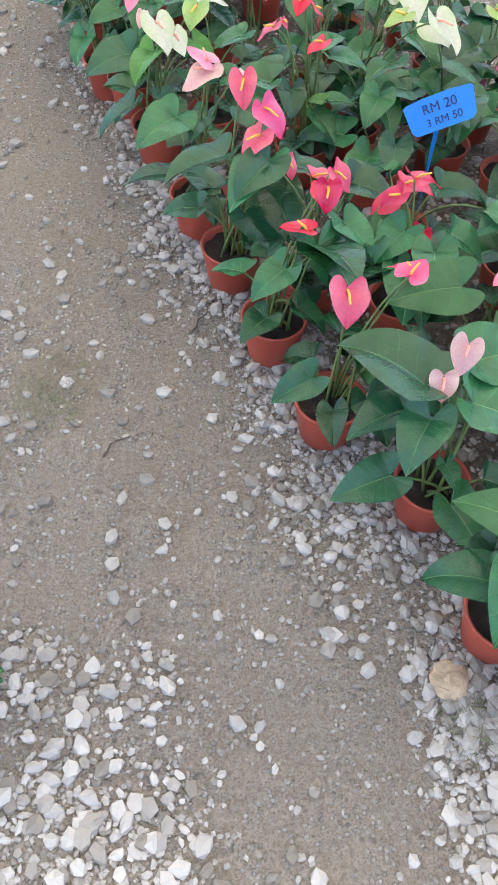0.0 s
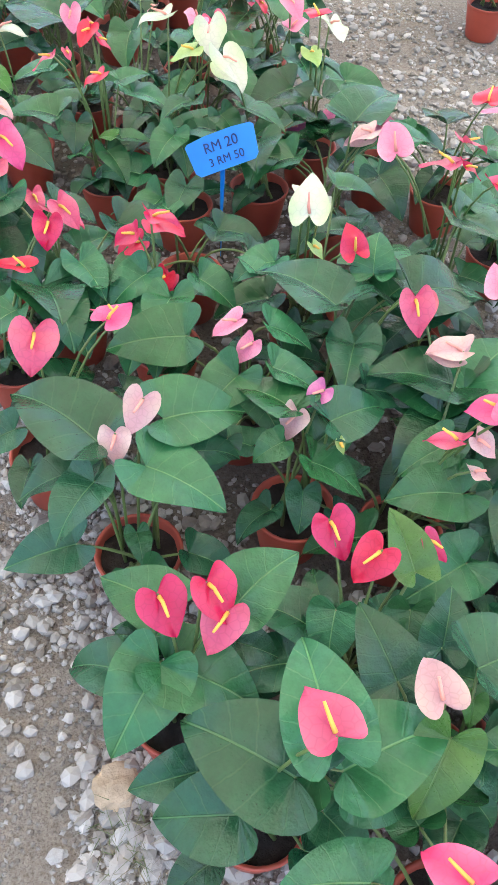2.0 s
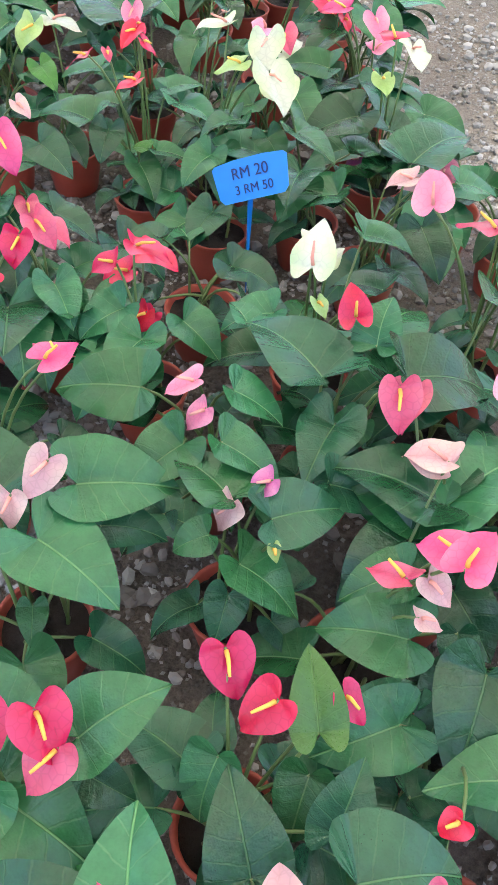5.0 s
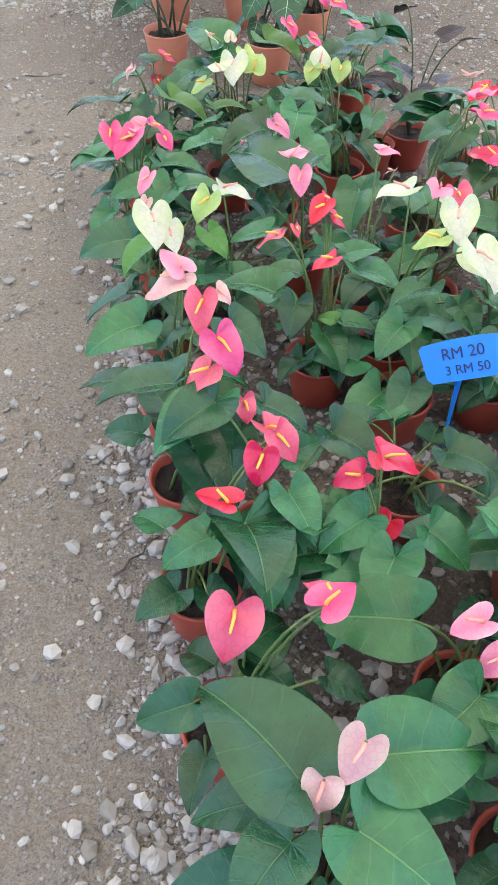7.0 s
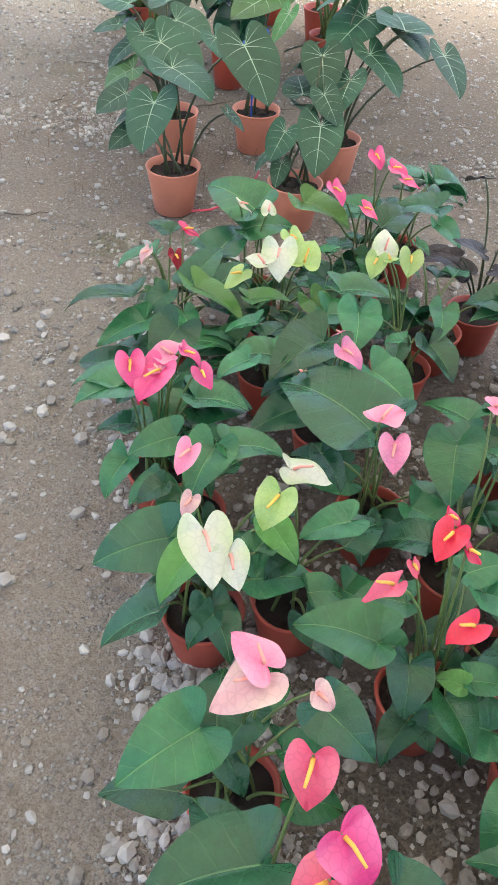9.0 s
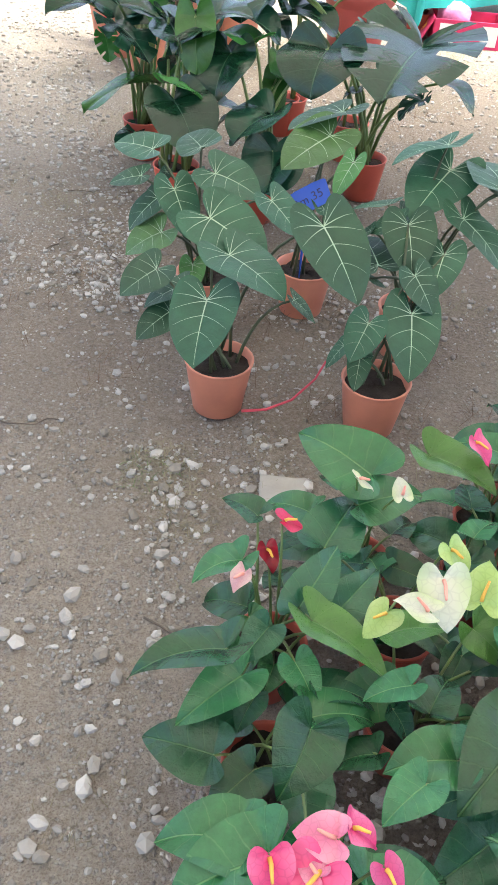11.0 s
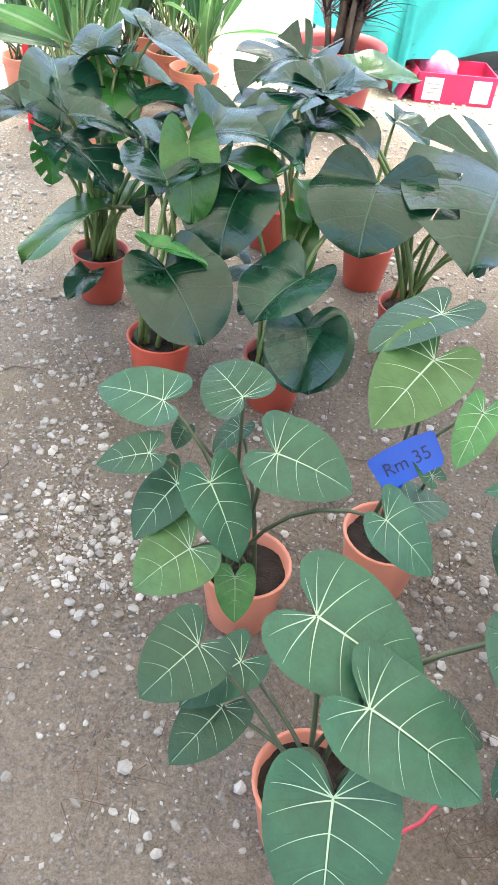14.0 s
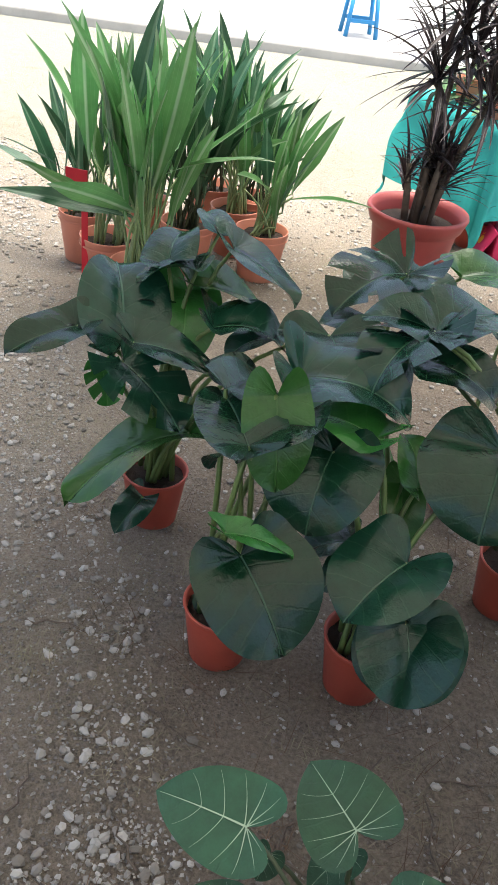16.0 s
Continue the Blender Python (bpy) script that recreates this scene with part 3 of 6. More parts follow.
def scatter_gravel(count, seed):
    r = random.Random(seed)
    vs, fs, base = [], [], 0
    made = 0
    while made < count:
        y = r.uniform(-0.3, 8.0) if r.random() < 0.62 else r.uniform(-0.3, 4.2)
        x = edge_line(min(y, 5)) + r.uniform(-1.5, 1.9)
        if r.random() > pebble_density(x, y):
            continue
        s = stone_size(r) * (1.0 if y < 3.3 else 0.68)
        v, f = (TEMPLATES if s > 0.0065 else CHIPS)[r.randrange(8)]
        ca, sa = math.cos(a := r.uniform(0, 6.28)), math.sin(a)
        q = v * (s, s * r.uniform(0.6, 0.95), s * r.uniform(0.45, 0.8))
        q = np.column_stack((q[:, 0] * ca - q[:, 1] * sa + x, q[:, 0] * sa + q[:, 1] * ca + y, q[:, 2] + lumps(x, y) + s * 0.25))
        vs.append(q)
        fs.append(f + base)
        base += len(v)
        made += 1
    me = bpy.data.meshes.new("gravel")
    me.from_pydata(np.vstack(vs).tolist(), [], np.vstack(fs).tolist())
    me.materials.append(GRAVEL)
    return me


def gravel_material():
    m, n, l, b = material("mixed_gravel", 0.88)
    rnd = n.new("ShaderNodeNewGeometry").outputs["Random Per Island"]
    fine = grain(n, l, 140.0, 4, 0.7, place(n))
    c = blend(n, l, rnd, (0.15, 0.13, 0.105), (0.50, 0.485, 0.455))
    c = blend(n, l, calc(n, l, "MULTIPLY", fine, 0.4), c, (0.32, 0.29, 0.25))
    l.new(c, b.inputs["Base Color"])
    bump(n, l, b, fine, 0.3, 0.004)
    return m


GRAVEL = gravel_material()

# ---------- canopy over the stalls, kerb and far edge ----------
def canopy():
    m, n, l, b = material("canopy_fabric", 0.8)
    b.inputs["Base Color"].default_value = (0.72, 0.73, 0.74, 1)
    tr = n.new("ShaderNodeBsdfTranslucent")
    tr.inputs[0].default_value = (0.72, 0.70, 0.66, 1)
    mix = n.new("ShaderNodeMixShader")
    mix.inputs[0].default_value = 0.55
    l.new(b.outputs[0], mix.inputs[1])
    l.new(tr.outputs[0], mix.inputs[2])
    l.new(mix.outputs[0], n["Material Output"].inputs[0])
    bm = box_bm(6.6, 7.15, 0.02, 0.004, (-0.4, 3.125, 3.1))
    me = bpy.data.meshes.new("canopy_roof")
    bm.to_mesh(me)
    bm.free()
    me.materials.append(m)
    tagged(new("ceiling", me), "white translucent fabric canopy over the plant stall", "canopy", kind="structure")


canopy()
bm = box_bm(60, 0.28, 0.12, 0.02, (0, 12.0, 0.03))
kerb_me = bpy.data.meshes.new("kerb")
bm.to_mesh(kerb_me)
bm.free()
kerb_me.materials.append(CONCRETE)
kerb = new("kerb", kerb_me)
kerb.matrix_basis = pose(-1.0, 0, 0, 0, 0, 4)
tagged(kerb, "low pale concrete kerb between rough lawn and road", "kerb", kind="structure")


def far_hedge():
    r = random.Random(5)
    bm = bmesh.new()
    for k in range(220):
        x, h = r.uniform(-16, 16), r.uniform(0.2, 1.0)
        s = r.uniform(0.25, 0.55)
        mat = Matrix.Translation((x, 20 + r.uniform(-0.5, 0.5), h)) @ Matrix.Rotation(r.uniform(0, 6), 4, "Z") @ Matrix.Diagonal((s, s * 0.8, s * 0.7, 1))
        bmesh.ops.create_icosphere(bm, subdivisions=2, radius=1.0, matrix=mat)
    for v in bm.verts:
        v.co += Vector((r.uniform(-1, 1), r.uniform(-1, 1), r.uniform(-1, 1))) * 0.07
    me = bpy.data.meshes.new("hedge")
    bm.to_mesh(me)
    bm.free()
    me.materials.append(HEDGE)
    tagged(new("hedge", me), "dark clipped hedge along the far side of the road", "hedge", kind="stuff")


far_hedge()


# ---------- signs ----------
def text_part(words, size, parent, m, mat):
    cu = bpy.data.curves.new("writing", "FONT")
    cu.body, cu.size, cu.align_x, cu.align_y, cu.extrude = words, size, "CENTER", "CENTER", 0.0002
    cu.materials.append(mat)
    ob = new("writing", cu)
    ob.parent = parent
    ob.matrix_basis = m
    return tagged(ob, "hand-written dark blue price")


def price_sign(x, y, z, turn, lean, tilt, lines, mat, label):
    """A plastic plant label: a wide plate on a spike pushed into the pot's soil. z is the plate's middle."""
    ob = thing("price_sign", x, y, 0.06, label, "price sign", "", turn)
    w, h = (0.16, 0.072) if len(lines) == 2 else (0.13, 0.064)
    bm = bmesh.new()
    top = [(-w / 2, 0.42 * h), (-w * 0.46, 0.5 * h), (-w * 0.2, 0.5 * h + 0.004), (w * 0.2, 0.5 * h + 0.004), (w * 0.46, 0.5 * h), (w / 2, 0.42 * h), (w * 0.46, -0.36 * h), (w * 0.4, -0.5 * h), (-w * 0.4, -0.5 * h), (-w * 0.46, -0.36 * h)]
    front = [bm.verts.new((px, 0.0, pz)) for px, pz in top]
    face = bm.faces.new(front)
    ext = bmesh.ops.extrude_face_region(bm, geom=[face])
    bmesh.ops.translate(bm, vec=(0, 0.0022, 0), verts=[v for v in ext["geom"] if isinstance(v, bmesh.types.BMVert)])
    bmesh.ops.recalc_face_normals(bm, faces=bm.faces)
    m = Matrix.Translation((0, 0, z - 0.06)) @ pose(0, 0, 0, lean, tilt, 0)
    plate = part("plate", bm, mat, ob, "", m)
    bm = bmesh.new()
    bmesh.ops.create_cone(bm, cap_ends=True, segments=8, radius1=0.001, radius2=0.006, depth=z - 0.09, matrix=Matrix.Translation((0, 0.003, (z - 0.09) / 2)))
    part("spike", bm, mat, ob)
    for k, words in enumerate(lines):
        size = 0.03 if len(lines) == 2 else 0.034
        text_part(words, size if k == 0 else 0.024, plate, pose(0.004 * k, -0.0016, (0.014 - 0.03 * k) if len(lines) == 2 else 0.0, 90, 0, 0), INK)
    return ob


price_sign(0.375, 1.682, 0.335, -2.0, -30.0, -27.0, ("RM 20", "3 RM 50"), BLUE, "bright blue plastic price sign with handwritten prices among the anthuriums")
price_sign(-0.717, 3.985, 0.37, 14.0, -42.0, -32.0, ("Rm 35",), BLUE_DARK, "deep blue plastic price sign standing in a philodendron pot")


# ---------- tall palm-grass pots behind ----------
def palm_grass(x, y, count, high, dark, seed, rim=0.22, spread=0.22):
    r = random.Random(seed)
    ob = thing("potted_palm_grass", x, y, 0.0, "tall potted palm grass with pleated striped leaves in an orange pot", "potted plant", "tall palm grasses")
    pot(ob, rim, 0.21, POT_ORANGE, "ring")
    v, f = lathe([(rim / 2 * 1.0 + 0.002, 0.176), (rim / 2 + 0.004, 0.180), (rim / 2 + 0.002, 0.184)], 24)
    child("rim_band", sheet("rim_band", v, f, POT_ORANGE), ob)
    for k in range(count):
        a = r.uniform(0, 2 * math.pi)
        out = spread * r.uniform(0.2, 1.0)
        h = high * r.uniform(0.5, 0.9)
        p = Vector((out * 0.55 * math.cos(a), out * 0.55 * math.sin(a), h * 0.55))
        root = Vector((r.uniform(-1, 1) * rim * 0.22, r.uniform(-1, 1) * rim * 0.22, 0.17))
        tv, tf = tube(arc(root, p, 0.75, 6), 0.006, 0.0035, 5)
        child("stalk", sheet("stalk", tv, tf, STEM_DARK if dark else PALM_STEM), ob)
        L = r.uniform(0.30, 0.48) * (high / 1.0)
        slope = r.uniform(58, 86) if r.random() < 0.85 else r.uniform(5, 40)
        me, _ = blade("leaf", L, r.uniform(0.06, 0.1), PALM_DARK if dark or r.random() < 0.15 else PALM, 0.0, r.uniform(0.05, 0.3), 0.5, 0.006, SPEAR, 12, 3, False, r.uniform(0, 6))
        child("leaf", me, ob, leaf_pose(p, math.degrees(a) + r.uniform(-40, 40), slope, r.uniform(-60, 60)))
    return ob


for k, (px, py, cnt, high, dark) in enumerate(((-2.14, 6.54, 14, 0.92, True), (-1.97, 6.32, 20, 1.08, False), (-1.80, 6.12, 38, 1.12, False), (-1.95, 6.82, 18, 1.05, False), (-1.72, 6.60, 28, 1.05, True), (-1.56, 6.86, 24, 1.06, False), (-1.50, 7.02, 20, 0.95, True), (-1.42, 6.64, 22, 0.90, False), (-1.70, 7.1, 20, 1.08, True))):
    palm_grass(px, py, cnt, high, dark, 40 + k, 0.19 if k in (0, 3) else 0.22)


# ---------- dracaena in the big tub ----------
def rosette(ob, p, count, length, seed, mat=DRACAENA, lo=-25, hi=75, half=0.028):
    r = random.Random(seed)
    for k in range(count):
        L = length * r.uniform(0.6, 1.1)
        me, _ = blade("leaf", L, half * r.uniform(0.7, 1.1), mat, 0.0, r.uniform(0.1, 0.5), 0.5, 0.0, STRAP, 6, 1, False, 0)
        q = p + Vector((0, 0, r.uniform(-0.05, 0.06)))
        child("leaf", me, ob, leaf_pose(q, r.uniform(0, 360), r.uniform(lo, hi), r.uniform(-20, 20)))


def dracaena(x, y):
    ob = thing("potted_dracaena", x, y, 0.0, "tall red-edged dracaena with bare canes in a large terracotta-coloured tub", "potted plant")
    R, H = 0.205, 0.34
    prof = [(0.0, 0.004), (0.13, 0.0), (0.14, 0.01), (0.178, H - 0.08), (0.181, H - 0.07), (0.193, H - 0.062), (R, H - 0.03), (R + 0.008, H - 0.012), (R + 0.004, H), (R - 0.012, H - 0.002), (R - 0.03, H - 0.03), (0.155, 0.10)]
    v, f = lathe(prof, 40)
    child("tub", sheet("tub", v, f, TUB), ob, None, "thick-rimmed terracotta-coloured plastic tub")
    v, f = lathe([(0.0, H - 0.06), (0.1, H - 0.05), (0.175, H - 0.065)], 24)
    child("soil", sheet("soil", v, f, SOIL), ob)
    r = random.Random(11)
    tops = ((0.02, 0.03, 1.02), (0.08, 0.05, 0.92), (-0.04, -0.02, 0.84), (0.26, 0.0, 1.0), (0.16, -0.06, 0.78), (0.05, 0.10, 1.14), (0.34, 0.08, 1.08))
    for k, (tx, ty, tz) in enumerate(tops):
        root = Vector((tx * 0.25 + r.uniform(-0.04, 0.04), ty * 0.3 + r.uniform(-0.04, 0.04), H - 0.07))
        tip = Vector((tx, ty, tz))
        v, f = tube(arc(root, tip, 0.6, 9), 0.013, 0.008, 7)
        child("cane", sheet("cane", v, f, CANE), ob)
        rosette(ob, tip, 46, 0.34, 60 + k, DRACAENA, -40, 65, 0.034)
    for k in range(7):
        a = r.uniform(0, 6.28)
        d = r.uniform(0.02, 0.11)
        hgt = r.uniform(0.42, 0.62)
        v, f = tube([Vector((d * math.cos(a) * 0.6, d * math.sin(a) * 0.6, H - 0.07)), Vector((d * math.cos(a) * 0.8, d * math.sin(a) * 0.8, hgt * 0.8)), Vector((d * math.cos(a), d * math.sin(a), hgt))], 0.016, 0.012, 7)
        child("cane", sheet("cane", v, f, CANE), ob)
        rosette(ob, Vector((d * math.cos(a), d * math.sin(a), hgt - 0.06)), 26, 0.24, 90 + k, DRACAENA, -5, 75, 0.036)
    return ob


dracaena(-0.80, 6.80)


def mondo(x, y):
    ob = thing("potted_mondo_grass", x, y, 0.0, "small dark green tufted grass in a low pot", "potted plant")
    pot(ob, 0.16, 0.13, POT)
    rosette(ob, Vector((0, 0, 0.13)), 70, 0.26, 17, TUFT, 25, 88, 0.02)


mondo(-0.46, 7.42)


# ---------- table with a teal cloth ----------
def cloth_table(x, y, turn, w, d, h, group=""):
    ob = thing("market_table", x, y, 0.0, "long market table draped with a teal cloth", "table", "", turn)
    for sx in (0.06, w - 0.06):
        for sy in (0.06, d - 0.06):
            v, f = tube([Vector((sx, sy, 0.0)), Vector((sx, sy, h - 0.03))], 0.014, 0.014, 10)
            child("leg", sheet("leg", v, f, METAL), ob)
    part("tabletop", box_bm(w, d, 0.025, 0.004, (w / 2, d / 2, h - 0.02)), CARTON_IN, ob)
    # cloth: a grid that lies on the top and falls over the rim in soft folds
    verts, faces = [], []
    drop = 0.42
    us = list(np.linspace(-drop, w + drop, 72))
    vs = list(np.linspace(-drop, d + drop, 44))
    for vv in vs:
        for uu in us:
            ox = min(0, uu) + max(0, uu - w)
            oy = min(0, vv) + max(0, vv - d)
            over = math.hypot(ox, oy)
            px, py = min(max(uu, 0), w), min(max(vv, 0), d)
            z = h
            if over > 0:
                nx_, ny_ = ox / over, oy / over
                flare = 0.02 + 0.12 * over + 0.022 * math.sin(11 * (uu - vv)) * min(1, over / 0.15)
                if abs(ox) > 0 and abs(oy) > 0:
                    over = max(abs(ox), abs(oy)) + 0.35 * min(abs(ox), abs(oy))
                px, py, z = px + nx_ * flare, py + ny_ * flare, h - min(over, h - 0.03)
            else:
                z += 0.002 * math.sin(9 * uu + 4 * vv)
            verts.append((px, py, z))
    n = len(us)
    for j in range(len(vs) - 1):
        for i in range(n - 1):
            faces.append((j * n + i, j * n + i + 1, (j + 1) * n + i + 1, (j + 1) * n + i))
    me = sheet("tablecloth", verts, faces, CLOTH)
    cl = new("tablecloth", me)
    cl.matrix_basis = pose(x, y, 0.003, 0, 0, turn)
    tagged(cl, "teal cloth hanging in folds over the market table", "tablecloth")
    return ob


cloth_table(-0.469, 7.286, 36.0, 1.8, 0.64, 0.6)


def small_pot_plant(x, y, z, seed, leaf, label, rim=0.13, trail=False, count=16):
    r = random.Random(seed)
    ob = thing("small_potted_plant", x, y, z, label, "potted plant", "pots on the table")
    pot(ob, rim, 0.115, POT_ORANGE, "ring")
    for k in range(count):
        a = r.uniform(0, 360)
        rad = r.uniform(0.01, 0.11)
        z0 = r.uniform(0.10, 0.24) if not trail else r.uniform(0.02, 0.22)
        p = Vector((rad * math.cos(radians(a)), rad * math.sin(radians(a)), z0))
        tv, tf = tube(arc(Vector((0, 0, 0.1)), p, 1.3, 5), 0.002, 0.0015, 5)
        child("stalk", sheet("stalk", tv, tf, STEM), ob)
        me, _ = blade("leaf", r.uniform(0.05, 0.08), 0.46, leaf, 0.2, 0.2, 0.2, 0.02, HEART, 8, 3)
        child("leaf", me, ob, leaf_pose(p, a + r.uniform(-50, 50), r.uniform(-50, 20), r.uniform(-30, 30)))


TABLE_Z = 0.606
small_pot_plant(-0.605, 7.648, TABLE_Z, 1, VARIEGATED, "small variegated trailing plant in an orange pot on the table", 0.14, True, 26)
small_pot_plant(-0.480, 7.420, TABLE_Z, 2, VARIEGATED, "pale variegated trailing plant in an orange pot on the table", 0.14, True, 30)
small_pot_plant(-0.443, 7.595, TABLE_Z, 3, LEAF, "small leafy plant in an orange pot on the table", 0.12, False, 14)


# ---------- cartons by the table ----------
def carton(x, y, turn, sx, sy, sz, flap):
    ob = thing("open_carton", x, y, lumps(x, y) - 0.002, "open magenta cardboard carton with white label panels", "carton", "cartons", turn)
    t = 0.006
    part("side_panel", box_bm(sx, t, sz, 0.001, (0, -sy / 2, sz / 2)), CARTON, ob)
    part("side_panel", box_bm(sx, t, sz, 0.001, (0, sy / 2, sz / 2)), CARTON, ob)
    part("end_panel", box_bm(t, sy - t, sz, 0.001, (-sx / 2, 0, sz / 2)), CARTON, ob)
    part("end_panel", box_bm(t, sy - t, sz, 0.001, (sx / 2, 0, sz / 2)), CARTON, ob)
    part("bottom_panel", box_bm(sx - t, sy - t, t, 0.001, (0, 0, 0.006)), CARTON_IN, ob)
    for px in (-sx * 0.3, sx * 0.32):
        part("label_panel", box_bm(sx * 0.24, 0.002, sz * 0.72, 0.0, (px, -sy / 2 - t / 2 - 0.001, sz * 0.5)), WHITE, ob, "white printed label panel")
    for k in range(3):
        part("print_bar", box_bm(sx * 0.16, 0.001, 0.004, 0.0, (-sx * 0.3, -sy / 2 - t / 2 - 0.0028, sz * (0.66 - 0.14 * k))), METAL, ob, "grey illegible print")
    if flap:
        m = Matrix.Translation((-sx / 2, 0, sz)) @ pose(0, 0, 0, 0, -62, 0)
        fl = part("flap", box_bm(0.16, sy * 0.95, t, 0.001, (-0.08, 0, 0)), CARTON, ob, "folded-out flap with a yellow sun print", m)
        bm = bmesh.new()
        bmesh.ops.create_circle(bm, cap_ends=True, segments=18, radius=0.022, matrix=Matrix.Translation((-0.08, -0.02, 0.0045)))
        for k in range(7):
            a = radians(20 + k * 24)
            c, s2 = math.cos(a), math.sin(a)
            vs4 = [bm.verts.new((-0.08 + c * rr - s2 * ww, -0.02 + s2 * rr + c * ww, 0.0045)) for rr, ww in ((0.028, -0.004), (0.042, 0.0), (0.028, 0.004))]
            bm.faces.new(vs4)
        part("sun_print", bm, YELLOW, fl, "yellow sun shape")
    return ob


carton(-0.180, 7.361, 6, 0.40, 0.26, 0.15, True)


def bag(x, y, z, s, seed):
    r = random.Random(seed)
    bm = bmesh.new()
    bmesh.ops.create_icosphere(bm, subdivisions=3, radius=1.0)
    for v in bm.verts:
        d = v.co.normalized()
        k = 1 + 0.22 * noise.noise(d * 3.1 + Vector((seed, 0, 0))) + 0.1 * noise.noise(d * 8)
        v.co = Vector((d.x * s * k, d.y * s * 0.8 * k, (d.z * s * 0.8 * k)))
    me = bpy.data.meshes.new("plastic_bag")
    bm.to_mesh(me)
    bm.free()
    me.materials.append(PLASTIC_BAG)
    me.polygons.foreach_set("use_smooth", [True] * len(me.polygons))
    ob = new("plastic_bag", me)
    ob.matrix_basis = pose(x, y, z)
    tagged(ob, "crumpled pink translucent plastic bag in the carton", "plastic bag")


bag(-0.260, 7.361, 0.14, 0.10, 3)


# ---------- stool on the road ----------
def stool(x, y):
    ob = thing("plastic_stool", x, y, 0.0, "pale blue square plastic stool on the far road", "stool", "", 12)
    part("seat", box_bm(0.30, 0.30, 0.03, 0.012, (0, 0, 0.45)), STOOL_BLUE, ob)
    for sx in (-1, 1):
        for sy in (-1, 1):
            v, f = tube([Vector((sx * 0.17, sy * 0.17, 0.0)), Vector((sx * 0.13, sy * 0.13, 0.44))], 0.026, 0.022, 8)
            child("leg", sheet("leg", v, f, STOOL_BLUE), ob)
    for sy in (-1, 1):
        part("crossbar", box_bm(0.30, 0.02, 0.04, 0.005, (0, sy * 0.155, 0.16)), STOOL_BLUE, ob)


stool(-1.15, 13.6)


# ---------- red sign stuck among the palm grass ----------
def red_sign(x, y):
    ob = thing("red_sign", x, y, 0.0, "plain red plastic sign on a long spike", "sign", "", -8)
    part("plate", box_bm(0.085, 0.004, 0.075, 0.002, (0, 0, 0.43)), RED_PLASTIC, ob)
    part("spike", box_bm(0.026, 0.004, 0.40, 0.002, (0.03, 0.003, 0.20)), RED_PLASTIC, ob)


red_sign(-2.07, 6.24)


# ---------- litter ----------
def crumpled_paper(x, y, sx, sy, turn, label):
    verts, faces = [], []
    n = 12
    for j in range(n + 1):
        for i in range(n + 1):
            px, py = (i / n - 0.5) * sx, (j / n - 0.5) * sy
            verts.append((px * (1 + 0.03 * noise.noise((px * 30, py * 30, 1))), py * (1 + 0.05 * noise.noise((px * 40, 2, py * 30))), 0.012 + 0.004 * noise.noise((px * 25, py * 25, turn))))
    for j in range(n):
        for i in range(n):
            a = j * (n + 1) + i
            faces.append((a, a + 1, a + n + 2, a + n + 1))
    ob = new("flattened_paper", sheet("flattened_paper", verts, faces, PAPER))
    so = ob.modifiers.new("thickness", "SOLIDIFY")
    so.thickness = 0.002
    ob.matrix_basis = pose(x, y, lumps(x, y), 0, 0, turn)
    tagged(ob, label, "paper")


crumpled_paper(-0.633, 3.214, 0.11, 0.09, 8, "dusty flattened scrap of printed paper on the dirt")


def dry_clod(x, y, s):
    bm = bmesh.new()
    bmesh.ops.create_icosphere(bm, subdivisions=3, radius=s)
    for v in bm.verts:
        v.co *= 1 + 0.3 * noise.noise(v.co * 45) + 0.15 * noise.noise(v.co * 120)
        v.co.z *= 0.45
    me = bpy.data.meshes.new("dry_clod")
    bm.to_mesh(me)
    bm.free()
    me.materials.append(CLOD)
    ob = new("dry_clod", me)
    ob.matrix_basis = pose(x, y, lumps(x, y) + s * 0.2)
    tagged(ob, "straw-coloured clod of dried earth on the gravel", "clod")


dry_clod(0.335, 0.485, 0.035)


def ribbon(pts, label):
    v, f = tube([Vector(p) for p in pts], 0.004, 0.003, 5)
    ob = new("plastic_ribbon", sheet("plastic_ribbon", v, f, RIBBON))
    tagged(ob, label, "ribbon")


ribbon([(-0.78, 3.46, 0.02), (-0.72, 3.47, 0.03), (-0.66, 3.50, 0.05), (-0.61, 3.55, 0.09), (-0.59, 3.58, 0.13)], "thin red plastic strip lying beside a philodendron pot")


def twig(x, y, turn, L, label="dry brown twig on the dirt"):
    r = random.Random(int(turn * 7))
    pts = [Vector((L * (k / 5 - 0.5), r.uniform(-0.012, 0.012), 0.006 + r.uniform(0, 0.004))) for k in range(6)]
    v, f = tube(pts, 0.0028, 0.0015, 5)
    ob = new("twig", sheet("twig", v, f, CANE))
    ob.matrix_basis = pose(x, y, lumps(x, y), 0, 0, turn)
    tagged(ob, label, "twig", "twigs")


for tx, ty, tt, tl in ((-1.05, 4.25, 60, 0.16), (-1.34, 4.16, 120, 0.12), (-1.28, 3.3, 20, 0.14), (-0.15, 1.33, 75, 0.12), (-0.75, 2.75, -25, 0.2), (-0.3, 0.95, 35, 0.07), (-1.62, 4.6, 10, 0.11), (-0.95, 4.35, 40, 0.18), (-1.1, 4.2, 150, 0.2), (-0.8, 4.28, 100, 0.15), (-1.3, 4.4, -30, 0.14), (-0.7, 4.4, 15, 0.17), (-1.55, 4.2, 85, 0.13), (-0.9, 4.1, -60, 0.12)):
    twig(tx, ty, tt, tl)


